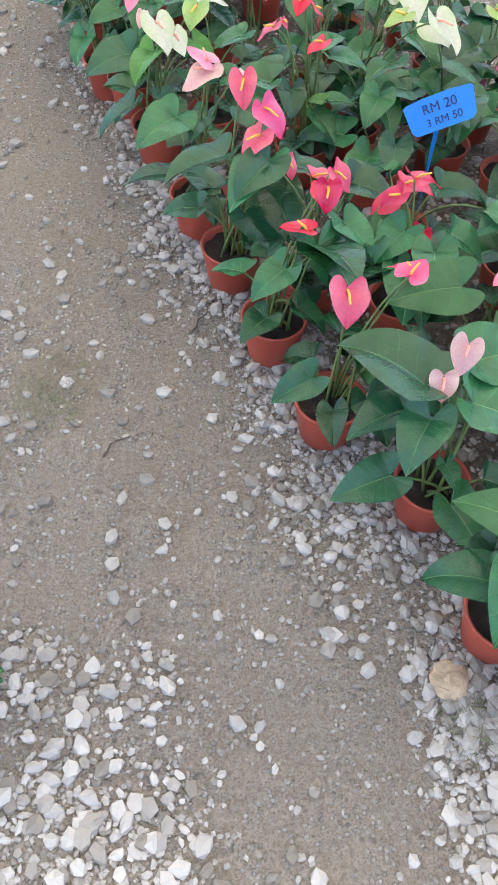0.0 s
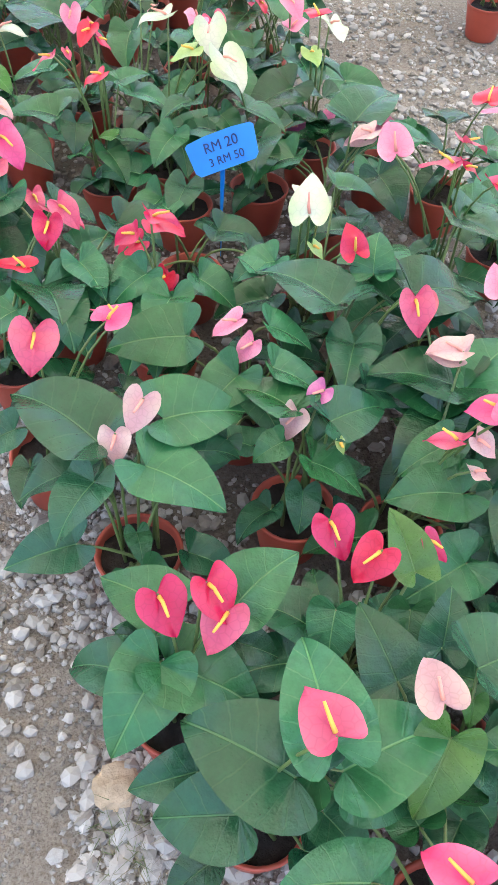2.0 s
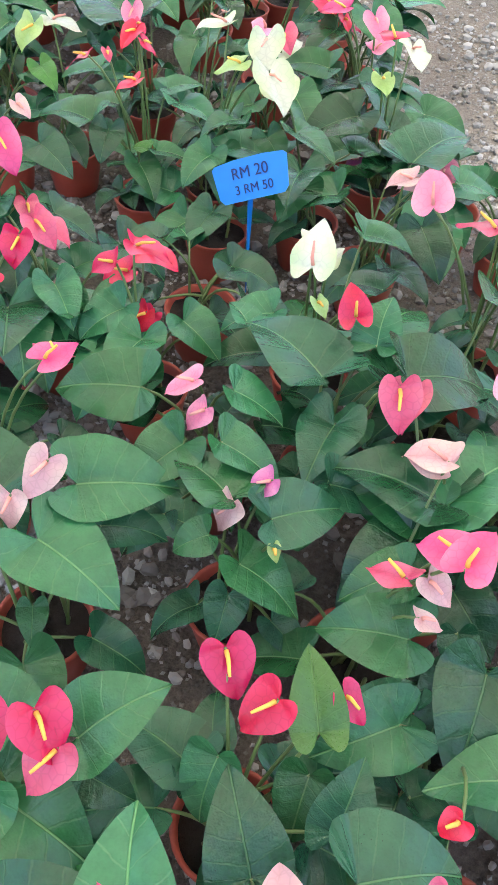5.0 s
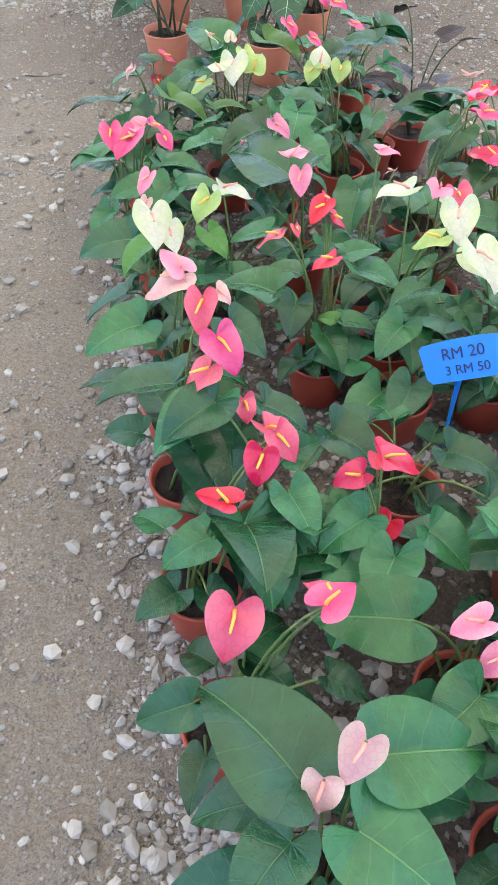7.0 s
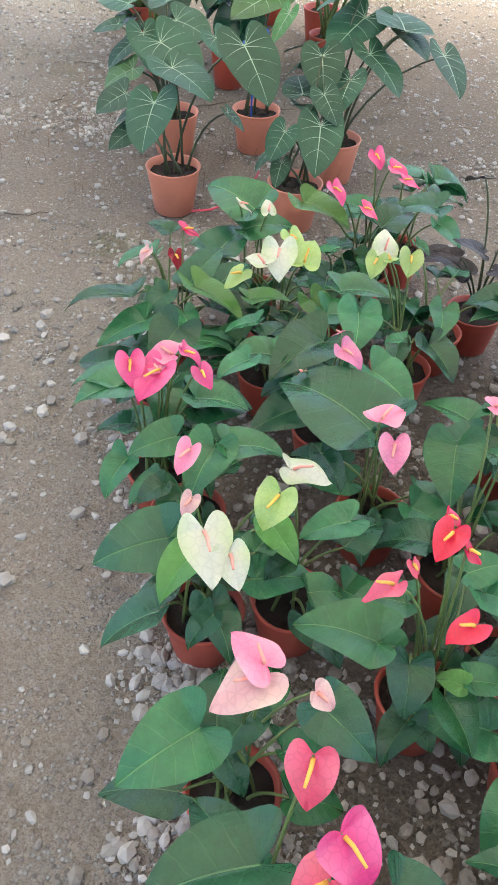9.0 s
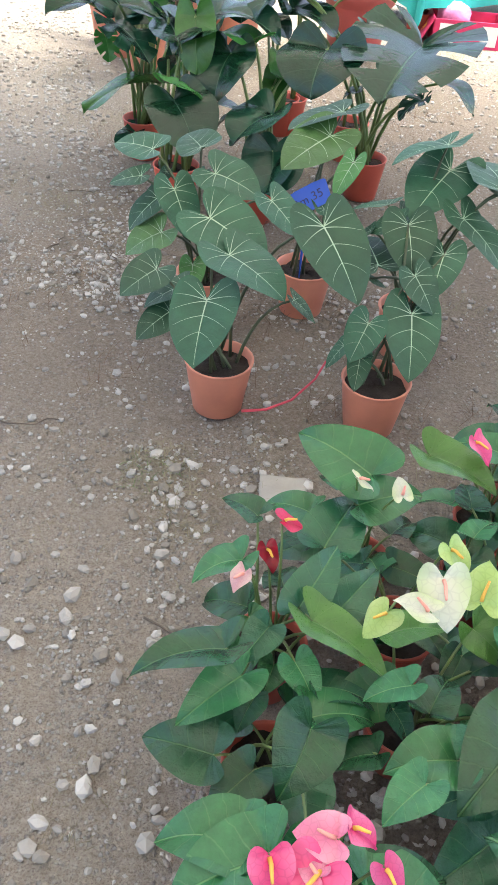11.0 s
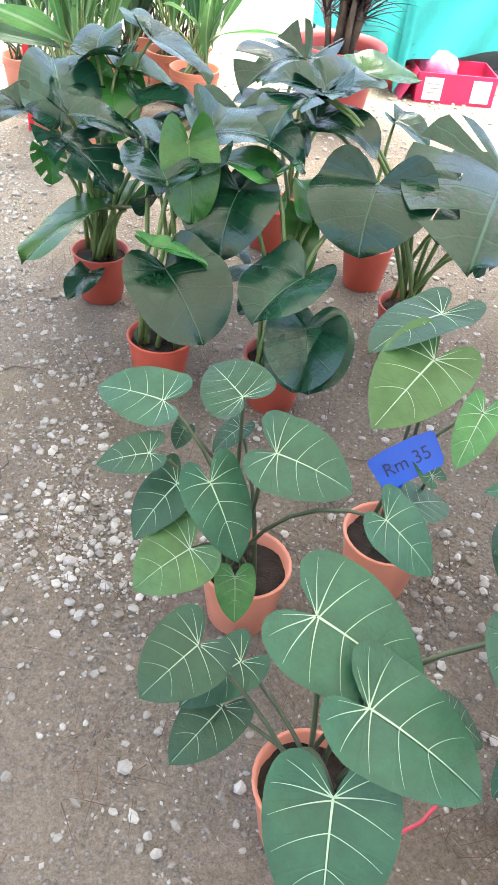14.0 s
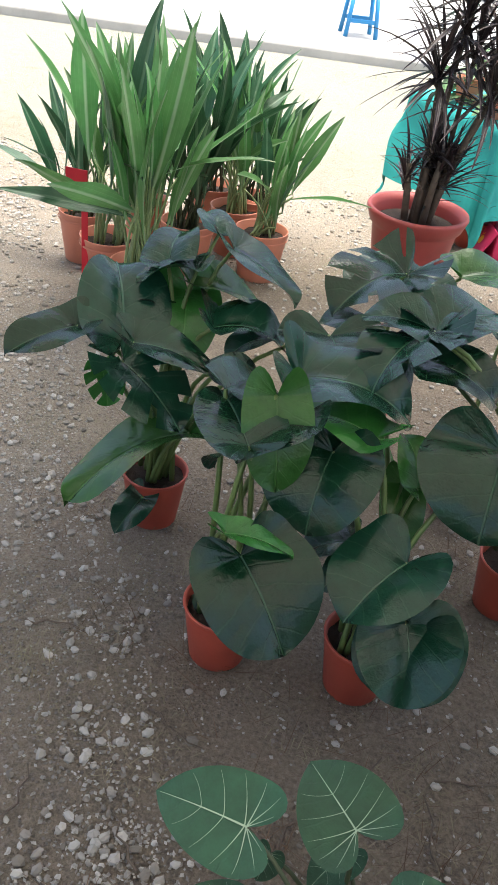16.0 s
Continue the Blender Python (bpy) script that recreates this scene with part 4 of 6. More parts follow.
# ---------- the anthurium rows ----------
anthurium(0.08, 1.878, [(-121, 0.085, 0.3, -87, 0.076, -32, 'n', 0.48), (-60, 0.079, 0.27, 166, 0.042, -14, 'y', 0.5), (-45, 0.071, 0.26, 11, 0.076, -15, 'n', 0.36), (-75, 0.078, 0.24, -46, 0.09, -34, 'n', 0.42), (-91, 0.086, 0.17, -52, 0.042, -28, 'n', 0.5), (153, 0.065, 0.3, -174, 0.087, -13, 'n', 0.42), (-151, 0.103, 0.3, 176, 0.128, -9, 'n', 0.42), (75, 0.1, 0.32, 29, 0.077, 0, 'n', 0.42)], [(112, 0.057, 0.455, -113, 0.058, -31, 'r'), (112, 0.086, 0.455, -11, 0.032, -38, 'r'), (93, 0.033, 0.445, 2, 0.042, -46, 'r'), (-153, 0.097, 0.435, -153, 0.059, -31, 'c'), (-70, 0.07, 0.415, -141, 0.055, -21, 'r'), (175, 0.07, 0.425, -47, 0.028, -46, 'c')], 4)
anthurium(0.318, 0.83, [(140, 0.075, 0.33, 152, 0.169, 0, 'n', 0.44), (72, 0.108, 0.33, 24, 0.138, -13, 'n', 0.46), (24, 0.024, 0.33, -19, 0.135, -17, 'n', 0.46), (-159, 0.053, 0.32, -115, 0.106, -22, 'n', 0.44), (153, 0.087, 0.27, -157, 0.116, -20, 'd', 0.38), (-79, 0.016, 0.19, -70, 0.055, -21, 'n', 0.4), (52, 0.111, 0.27, 14, 0.094, -19, 'd', 0.4)], [(84, 0.088, 0.391, -110, 0.064, -39, 'l'), (121, 0.055, 0.355, -83, 0.056, -62, 'l')], 4)
anthurium(0.569, 0.943, [(-148, 0.039, 0.31, -154, 0.056, -32, 'n', 0.5), (-70, 0.041, 0.29, -18, 0.106, -28, 'n', 0.46), (29, 0.045, 0.32, 34, 0.109, -11, 'n', 0.45), (-84, 0.058, 0.24, -92, 0.069, -36, 'd', 0.44), (122, 0.036, 0.33, 150, 0.115, -10, 'n', 0.42), (49, 0.152, 0.3, 6, 0.104, -23, 'd', 0.42)], [(119, 0.026, 0.335, -122, 0.057, -60, 'l'), (67, 0.071, 0.345, -145, 0.046, -40, 'm'), (-22, 0.056, 0.325, -54, 0.026, -49, 'g')], 4)
anthurium(0.417, 0.571, [(39, 0.09, 0.33, 44, 0.111, 10, 'n', 0.46), (-159, 0.022, 0.28, -115, 0.13, -27, 'n', 0.42), (-153, 0.013, 0.27, -14, 0.142, -21, 'n', 0.42), (104, 0.062, 0.3, 155, 0.116, -10, 'n', 0.4), (127, 0.072, 0.22, -144, 0.087, -27, 'd', 0.42), (32, 0.086, 0.25, -4, 0.068, -26, 'd', 0.42)], [(128, 0.041, 0.39, -52, 0.069, -47, 'r'), (58, 0.061, 0.395, -48, 0.07, -45, 'r'), (27, 0.071, 0.365, -118, 0.074, -43, 'c')], 4)
anthurium(0.13, 1.017, [(14, 0.139, 0.26, -5, 0.069, -26, 'd', 0.42), (45, 0.064, 0.22, -21, 0.061, -30, 'd', 0.42), (79, 0.06, 0.2, -5, 0.06, -42, 'd', 0.4)], [(87, 0.037, 0.375, -89, 0.082, -38, 'c'), (32, 0.152, 0.375, 160, 0.059, 0, 'c'), (29, 0.129, 0.385, 53, 0.063, 0, 'h')], 6)
anthurium(0.016, 1.238, [(5, 0.075, 0.3, -56, 0.142, -21, 'n', 0.46), (27, 0.163, 0.29, -50, 0.082, -29, 'n', 0.44), (28, 0.019, 0.24, -144, 0.098, -31, 'n', 0.42)], [(46, 0.138, 0.415, -17, 0.065, -50, 'c'), (37, 0.108, 0.405, -93, 0.061, -55, 'r'), (2, 0.054, 0.345, 176, 0.064, 0, 'r')], 6)
anthurium(-0.086, 1.464, [(-23, 0.073, 0.35, -123, 0.132, -18, 'n', 0.4), (-8, 0.091, 0.28, -67, 0.138, -26, 'n', 0.4), (-46, 0.047, 0.22, -44, 0.139, -26, 'd', 0.34), (17, 0.144, 0.3, -8, 0.097, -24, 'd', 0.42), (135, 0.027, 0.33, -152, 0.147, -12, 'n', 0.42), (-10, 0.061, 0.28, -54, 0.126, -23, 'd', 0.36), (-39, 0.028, 0.22, -63, 0.115, -20, 'd', 0.36)], [(81, 0.095, 0.47, -82, 0.073, -55, 'c'), (28, 0.066, 0.445, -33, 0.082, -47, 'h'), (-2, 0.057, 0.405, -141, 0.076, -41, 'c'), (0, 0.112, 0.345, -56, 0.049, -54, 'c')], 4)
anthurium(-0.174, 1.651, [(-146, 0.052, 0.33, -134, 0.123, -14, 'n', 0.44), (56, 0.03, 0.31, -118, 0.078, -31, 'd', 0.42), (30, 0.118, 0.3, -25, 0.101, -23, 'd', 0.42), (180, 0.018, 0.22, -41, 0.068, -36, 'd', 0.42)], [(32, 0.032, 0.435, 156, 0.065, 18, 'p'), (22, 0.029, 0.425, -137, 0.087, -20, 'l'), (11, 0.092, 0.405, -6, 0.042, -46, 'l')], 6)
anthurium(-0.303, 1.941, [(-78, 0.033, 0.32, -114, 0.106, -22, 'y', 0.4), (34, 0.113, 0.3, -39, 0.082, -22, 'y', 0.36), (10, 0.082, 0.28, 67, 0.083, -21, 'n', 0.4), (-65, 0.101, 0.24, -122, 0.068, -36, 'd', 0.4), (-169, 0.057, 0.3, -150, 0.126, -14, 'n', 0.44)], [(-75, 0.073, 0.415, -64, 0.097, -31, 'w'), (-54, 0.105, 0.395, -56, 0.064, -38, 'w'), (19, 0.115, 0.405, -110, 0.072, -44, 'g'), (177, 0.019, 0.395, -111, 0.039, -49, 'l')], 6)
anthurium(-0.394, 2.154, [(-30, 0.068, 0.33, -101, 0.1, -24, 'n', 0.48), (-18, 0.085, 0.33, 12, 0.102, -11, 'n', 0.42), (173, 0.023, 0.3, -153, 0.094, -19, 'n', 0.42), (-108, 0.074, 0.25, -140, 0.06, -30, 'd', 0.42)], [(-70, 0.117, 0.395, -111, 0.056, -45, 'p')], 6)
anthurium(-0.479, 2.251, [(153, 0.056, 0.3, -150, 0.133, -13, 'n', 0.44), (14, 0.069, 0.3, 8, 0.105, -11, 'n', 0.44), (84, 0.049, 0.22, -7, 0.065, -28, 'd', 0.42), (153, 0.096, 0.28, -175, 0.115, -15, 'n', 0.48), (12, 0.07, 0.28, 25, 0.112, -10, 'n', 0.46)], [(-18, 0.009, 0.375, -115, 0.087, -35, 'h'), (10, 0.077, 0.375, -37, 0.048, -38, 'h'), (-62, 0.015, 0.375, 152, 0.035, -16, 'p'), (-175, 0.053, 0.385, -64, 0.063, -52, 'h'), (53, 0.054, 0.385, -8, 0.051, -36, 'h'), (52, 0.035, 0.385, 179, 0.059, -10, 'p')], 6)
anthurium(0.753, 0.918, [(-46, 0.081, 0.3, -178, 0.117, -15, 'n', 0.44), (68, 0.091, 0.3, -132, 0.116, -26, 'n', 0.42), (65, 0.146, 0.33, 170, 0.156, -7, 'n', 0.44), (61, 0.142, 0.33, 49, 0.147, 8, 'n', 0.46), (-19, 0.137, 0.2, -104, 0.111, -33, 'd', 0.4), (1, 0.123, 0.24, -70, 0.06, -42, 'd', 0.45), (-86, 0.141, 0.18, 22, 0.088, -20, 'd', 0.42)], [(-17, 0.082, 0.455, 163, 0.063, -28, 'h'), (-32, 0.097, 0.465, 63, 0.06, 20, 'h'), (-49, 0.048, 0.395, 159, 0.063, -28, 'c'), (-28, 0.061, 0.395, -19, 0.05, -37, 'l'), (70, 0.169, 0.385, 175, 0.069, -17, 'l'), (-46, 0.081, 0.355, 6, 0.041, -29, 'l')], 4)
anthurium(0.893, 0.796, [(76, 0.054, 0.29, -96, 0.135, -31, 'n', 0.44), (-116, 0.094, 0.2, 27, 0.077, -23, 'd', 0.4)], [(-96, 0.152, 0.385, -143, 0.036, -56, 'r')], 6)
anthurium(0.653, 0.644, [(44, 0.107, 0.3, 111, 0.1, 11, 'y', 0.34), (128, 0.043, 0.25, -93, 0.084, -45, 'n', 0.46), (29, 0.09, 0.25, -93, 0.084, -45, 'n', 0.42), (-3, 0.122, 0.24, 81, 0.088, 20, 'n', 0.42), (140, 0.06, 0.2, -117, 0.058, -44, 'd', 0.4)], [(111, 0.132, 0.34, -55, 0.071, -44, 'r'), (73, 0.088, 0.335, -140, 0.07, -45, 'r'), (52, 0.152, 0.315, -30, 0.05, -37, 'r')], 6)
anthurium(0.929, 0.6, [(-125, 0.074, 0.28, -86, 0.067, -49, 'n', 0.42)], [(-161, 0.06, 0.385, -105, 0.041, -47, 'c')], 6)
anthurium(0.791, 1.377, [(-107, 0.161, 0.36, 16, 0.119, -15, 'n', 0.46), (-106, 0.172, 0.33, 28, 0.186, -9, 'd', 0.36), (64, 0.136, 0.34, -28, 0.152, -15, 'n', 0.46)], [], 6)
anthurium(0.64, 1.229, [(91, 0.08, 0.277, 142, 0.159, -17, 'n', 0.42), (-16, 0.098, 0.391, 30, 0.159, -26, 'n', 0.42), (69, 0.112, 0.323, 72, 0.159, -17, 'n', 0.42), (41, 0.097, 0.3, 42, 0.12, -6, 'n', 0.42), (280, 0.064, 0.299, 261, 0.115, -6, 'n', 0.42), (-31, 0.052, 0.27, -128, 0.095, -39, 'n', 0.4), (-172, 0.024, 0.33, 146, 0.178, -6, 'n', 0.42)], [(-46, 0.125, 0.435, -69, 0.073, -55, 'c')], 4)
anthurium(0.608, 1.787, [(-16, 0.108, 0.26, -68, 0.138, -10, 'n', 0.42), (152, 0.108, 0.235, 175, 0.11, -24, 'n', 0.42), (178, 0.08, 0.269, 202, 0.131, -28, 'n', 0.42), (112, 0.093, 0.264, 125, 0.122, -26, 'n', 0.42), (88, 0.111, 0.252, 104, 0.141, -12, 'n', 0.42), (-56, 0.171, 0.33, -58, 0.112, -26, 'n', 0.42), (10, 0.144, 0.33, 14, 0.087, -20, 'n', 0.42), (51, 0.071, 0.33, 54, 0.17, 0, 'n', 0.42)], [(37, 0.137, 0.319, -73, 0.071, -14, 'p'), (41, 0.109, 0.291, -156, 0.068, -14, 'l')], 4)
anthurium(0.539, 0.44, [(-17, 0.037, 0.3, 155, 0.161, -11, 'n', 0.44), (1, 0.091, 0.3, 28, 0.155, -7, 'n', 0.42), (-119, 0.052, 0.26, 180, 0.116, -25, 'n', 0.46), (-2, 0.106, 0.25, 1, 0.091, -26, 'n', 0.42), (9, 0.074, 0.35, 107, 0.136, 0, 'n', 0.4)], [(-4, 0.068, 0.425, 121, 0.078, -15, 'c')], 6)
anthurium(-0.044, 2.728, [(-142, 0.143, 0.3, -85, 0.106, -22, 'n', 0.48), (-93, 0.123, 0.28, -173, 0.047, -25, 'n', 0.42)], [(122, 0.051, 0.385, -89, 0.06, -42, 'g'), (175, 0.097, 0.385, -97, 0.056, -45, 'g'), (158, 0.091, 0.385, 102, 0.066, 27, 'w'), (178, 0.065, 0.385, 134, 0.039, -15, 'g')], 6)
anthurium(-0.22, 2.968, [(-123, 0.09, 0.28, 54, 0.074, -8, 'n', 0.42)], [], 6)
anthurium(-0.369, 2.802, [(-104, 0.144, 0.27, 21, 0.099, -6, 'y', 0.36), (-52, 0.149, 0.22, -111, 0.069, -36, 'd', 0.42), (178, 0.154, 0.28, 71, 0.137, 0, 'n', 0.4), (-20, 0.167, 0.28, 8, 0.139, -8, 'n', 0.4)], [(-80, 0.128, 0.405, -76, 0.088, -35, 'w'), (-88, 0.187, 0.395, 168, 0.061, 0, 'w'), (-64, 0.071, 0.405, -40, 0.057, -32, 'g'), (-61, 0.166, 0.385, 83, 0.077, 23, 'g'), (-106, 0.173, 0.355, -130, 0.06, -30, 'g')], 6)
anthurium(-0.593, 2.712, [(-107, 0.164, 0.3, -153, 0.149, -8, 'n', 0.3), (163, 0.061, 0.3, -144, 0.091, -13, 'n', 0.44), (113, 0.134, 0.3, 160, 0.072, 0, 'n', 0.44), (-39, 0.06, 0.28, 69, 0.129, 13, 'n', 0.3), (-17, 0.109, 0.27, 58, 0.111, 10, 'd', 0.32), (-45, 0.098, 0.29, -26, 0.143, -12, 'y', 0.3), (-113, 0.075, 0.27, -28, 0.057, -21, 'n', 0.45), (-98, 0.158, 0.24, -133, 0.122, -14, 'n', 0.34), (-54, 0.167, 0.22, -3, 0.104, -17, 'd', 0.4), (-79, 0.115, 0.22, -101, 0.05, -24, 'n', 0.5), (-87, 0.082, 0.27, -122, 0.074, -24, 'd', 0.42), (-66, 0.132, 0.25, -52, 0.076, -23, 'n', 0.42), (-89, 0.161, 0.2, -109, 0.06, -30, 'd', 0.42), (-26, 0.124, 0.24, -10, 0.059, -20, 'd', 0.42)], [(94, 0.078, 0.345, 28, 0.052, -35, 'r'), (109, 0.082, 0.275, -58, 0.051, -36, 'd'), (-130, 0.067, 0.355, -120, 0.042, -45, 'l')], 4)
anthurium(0.27, 1.805, [(139, 0.023, 0.28, -115, 0.093, -25, 'n', 0.45)], [], 6)
anthurium(1.08, 1.08, [(67, 0.11, 0.31, 79, 0.138, -4, 'n', 0.42), (137, 0.111, 0.295, 142, 0.107, -12, 'n', 0.42), (328, 0.078, 0.278, 352, 0.126, -27, 'n', 0.42), (228, 0.075, 0.297, 237, 0.115, -5, 'n', 0.42), (225, 0.08, 0.295, 249, 0.138, -5, 'n', 0.42)], [(31, 0.019, 0.361, -27, 0.071, -30, 'h')], 4)
anthurium(1.12, 1.38, [(302, 0.064, 0.24, 288, 0.14, -5, 'n', 0.42), (350, 0.061, 0.283, 333, 0.113, -9, 'n', 0.42), (124, 0.119, 0.297, 132, 0.119, -24, 'n', 0.42), (178, 0.064, 0.266, 178, 0.125, -21, 'n', 0.42), (75, 0.102, 0.249, 58, 0.122, -17, 'n', 0.42)], [(351, 0.013, 0.332, 348, 0.089, 12, 'p'), (257, 0.05, 0.355, 269, 0.071, -21, 'r'), (121, 0.058, 0.314, 98, 0.078, 10, 'h')], 4)
anthurium(1.02, 1.72, [(221, 0.079, 0.304, 238, 0.127, -10, 'n', 0.42), (336, 0.075, 0.239, 345, 0.132, -11, 'n', 0.42), (3, 0.094, 0.238, -22, 0.123, -26, 'n', 0.42), (287, 0.079, 0.298, 292, 0.109, -9, 'n', 0.42), (238, 0.12, 0.301, 253, 0.132, -7, 'n', 0.42)], [(119, 0.083, 0.395, 171, 0.075, 4, 'p'), (92, 0.051, 0.303, 64, 0.072, 11, 'p')], 4)
anthurium(0.28, 2.2, [(141, 0.096, 0.265, 131, 0.12, -17, 'n', 0.42), (13, 0.115, 0.236, 5, 0.114, -19, 'n', 0.42), (311, 0.116, 0.281, 305, 0.124, -25, 'n', 0.42), (81, 0.12, 0.237, 83, 0.104, -25, 'n', 0.42), (107, 0.101, 0.249, 109, 0.139, -3, 'n', 0.42)], [(74, 0.013, 0.332, 54, 0.09, -3, 'w'), (355, 0.023, 0.376, 301, 0.066, -23, 'c'), (242, 0.031, 0.392, 263, 0.077, 8, 'p')], 4)
anthurium(0.48, 2.32, [(216, 0.096, 0.285, 187, 0.12, -7, 'n', 0.42), (50, 0.063, 0.236, 37, 0.12, -20, 'n', 0.42), (228, 0.07, 0.251, 239, 0.124, -3, 'n', 0.42), (337, 0.075, 0.25, 339, 0.124, -18, 'n', 0.42), (311, 0.072, 0.262, 288, 0.138, -13, 'n', 0.42)], [(289, 0.023, 0.4, 303, 0.074, -30, 'p'), (161, 0.069, 0.392, 187, 0.07, -15, 'h'), (20, 0.016, 0.316, 41, 0.067, 8, 'p'), (158, 0.109, 0.385, 158, 0.072, -8, 'r'), (155, 0.078, 0.365, -58, 0.043, -28, 'r')], 4)
anthurium(0.2, 2.5, [(74, 0.153, 0.31, -129, 0.099, -12, 'n', 0.42)], [(12, 0.105, 0.445, 52, 0.088, -7, 'h'), (-10, 0.125, 0.435, -5, 0.062, -19, 'h')], 6)
anthurium(0.42, 2.6, [(1, 0.092, 0.297, 22, 0.106, -17, 'n', 0.42), (29, 0.085, 0.302, 16, 0.136, -3, 'n', 0.42), (295, 0.072, 0.303, 320, 0.142, -28, 'n', 0.42), (1, 0.077, 0.267, -3, 0.107, -11, 'n', 0.42), (240, 0.098, 0.266, 243, 0.13, -26, 'n', 0.42)], [(131, 0.138, 0.397, -130, 0.082, -12, 'r'), (160, 0.115, 0.359, 41, 0.078, -12, 'r'), (-136, 0.09, 0.291, 131, 0.078, -12, 'r'), (-114, 0.085, 0.275, 21, 0.058, -23, 'r')], 4)
anthurium(0.3, 2.85, [(196, 0.085, 0.247, 188, 0.132, -14, 'n', 0.42), (193, 0.075, 0.276, 173, 0.122, -11, 'n', 0.42), (196, 0.095, 0.271, 178, 0.14, -10, 'n', 0.42), (261, 0.117, 0.261, 251, 0.115, -20, 'n', 0.42), (108, 0.079, 0.239, 107, 0.114, -18, 'n', 0.42), (-162, 0.036, 0.31, 172, 0.116, -10, 'n', 0.42)], [(347, 0.081, 0.396, 349, 0.078, 0, 'p'), (211, 0.019, 0.364, 160, 0.089, -23, 'l')], 4)
anthurium(0.02, 2.9, [(138, 0.113, 0.3, -28, 0.047, -25, 'n', 0.4)], [], 6)
anthurium(1.08, 0.75, [(46, 0.086, 0.251, 70, 0.119, -18, 'n', 0.42), (111, 0.107, 0.301, 125, 0.134, -19, 'n', 0.42), (135, 0.091, 0.227, 134, 0.141, -18, 'n', 0.42), (82, 0.111, 0.235, 78, 0.108, -14, 'n', 0.42), (187, 0.107, 0.293, 198, 0.127, -8, 'n', 0.42)], [(16, 0.028, 0.337, 17, 0.087, -24, 'w'), (131, 0.071, 0.357, 130, 0.088, -11, 'r'), (141, 0.017, 0.339, 107, 0.066, -17, 'p')], 4)
anthurium(1.0, 0.45, [(302, 0.086, 0.252, 325, 0.132, -23, 'n', 0.42), (120, 0.069, 0.269, 147, 0.138, -3, 'n', 0.42), (174, 0.096, 0.232, 174, 0.118, -16, 'n', 0.42), (224, 0.109, 0.305, 252, 0.104, -7, 'n', 0.42), (157, 0.096, 0.282, 180, 0.124, -6, 'n', 0.42)], [(316, 0.038, 0.342, 306, 0.086, -24, 'c')], 4)
anthurium(0.75, 2.05, [], [], 6)
anthurium(0.9, 1.95, [(304, 0.104, 0.294, 317, 0.12, -7, 'n', 0.42), (330, 0.066, 0.233, 311, 0.121, -6, 'n', 0.42), (190, 0.111, 0.253, 194, 0.113, -11, 'n', 0.42), (97, 0.06, 0.256, 101, 0.138, -21, 'n', 0.42), (334, 0.109, 0.234, 350, 0.139, -3, 'n', 0.42)], [(18, 0.069, 0.337, 71, 0.084, 2, 'r')], 4)
anthurium(0.78, 0.33, [(146, 0.213, 0.273, 152, 0.159, -30, 'n', 0.42), (97, 0.115, 0.221, 91, 0.126, -24, 'n', 0.42), (177, 0.113, 0.251, 189, 0.111, -3, 'n', 0.42), (347, 0.07, 0.289, 337, 0.104, -23, 'n', 0.42), (262, 0.088, 0.268, 240, 0.11, -19, 'n', 0.42)], [(279, 0.063, 0.313, 241, 0.085, -5, 'r'), (195, 0.016, 0.331, 144, 0.077, -26, 'h'), (3, 0.031, 0.32, 34, 0.068, -19, 'w')], 4)
anthurium(0.45, 1.9, [(185, 0.109, 0.26, 175, 0.138, -10, 'n', 0.42), (272, 0.108, 0.264, 258, 0.107, -11, 'n', 0.42), (269, 0.114, 0.303, 270, 0.122, -3, 'n', 0.42), (31, 0.082, 0.269, 37, 0.126, -24, 'n', 0.42), (183, 0.071, 0.255, 164, 0.115, -12, 'n', 0.42)], [(171, 0.089, 0.409, -64, 0.09, -9, 'w')], 4)
anthurium(0.32, 1.55, [(-46, 0.187, 0.28, -19, 0.099, -24, 'd', 0.42)], [], 6)
anthurium(0.12, 2.15, [(107, 0.147, 0.29, -87, 0.124, -24, 'n', 0.46), (73, 0.109, 0.29, -7, 0.068, -36, 'n', 0.44), (94, 0.171, 0.29, -162, 0.084, -21, 'd', 0.42)], [(93, 0.127, 0.405, 9, 0.056, -10, 'p'), (65, 0.089, 0.385, 165, 0.034, -37, 'l')], 6)
anthurium(0.565, 1.447, [(-130, 0.097, 0.3, -153, 0.092, -19, 'n', 0.46), (-50, 0.182, 0.34, 85, 0.084, 28, 'n', 0.5), (68, 0.125, 0.35, 5, 0.096, -18, 'n', 0.42), (34, 0.121, 0.28, 175, 0.102, -17, 'd', 0.42), (-127, 0.149, 0.3, 137, 0.07, 0, 'n', 0.44)], [(-96, 0.071, 0.405, 90, 0.088, 35, 'w'), (-74, 0.05, 0.395, 61, 0.044, 27, 'w'), (-132, 0.027, 0.405, 148, 0.038, 32, 'w'), (-86, 0.061, 0.335, -44, 0.038, -32, 'g'), (-61, 0.161, 0.385, 119, 0.062, 40, 'r')], 6)
anthurium(0.462, 1.161, [(-92, 0.114, 0.32, -126, 0.097, -24, 'n', 0.48), (-65, 0.121, 0.34, -10, 0.102, -29, 'n', 0.42), (-17, 0.041, 0.34, -1, 0.092, -33, 'n', 0.46), (-168, 0.104, 0.31, -176, 0.144, -16, 'n', 0.42), (-95, 0.169, 0.22, -130, 0.09, -34, 'd', 0.42)], [(-109, 0.034, 0.365, -159, 0.058, -31, 'p'), (-77, 0.071, 0.355, -143, 0.052, -50, 'p')], 6)
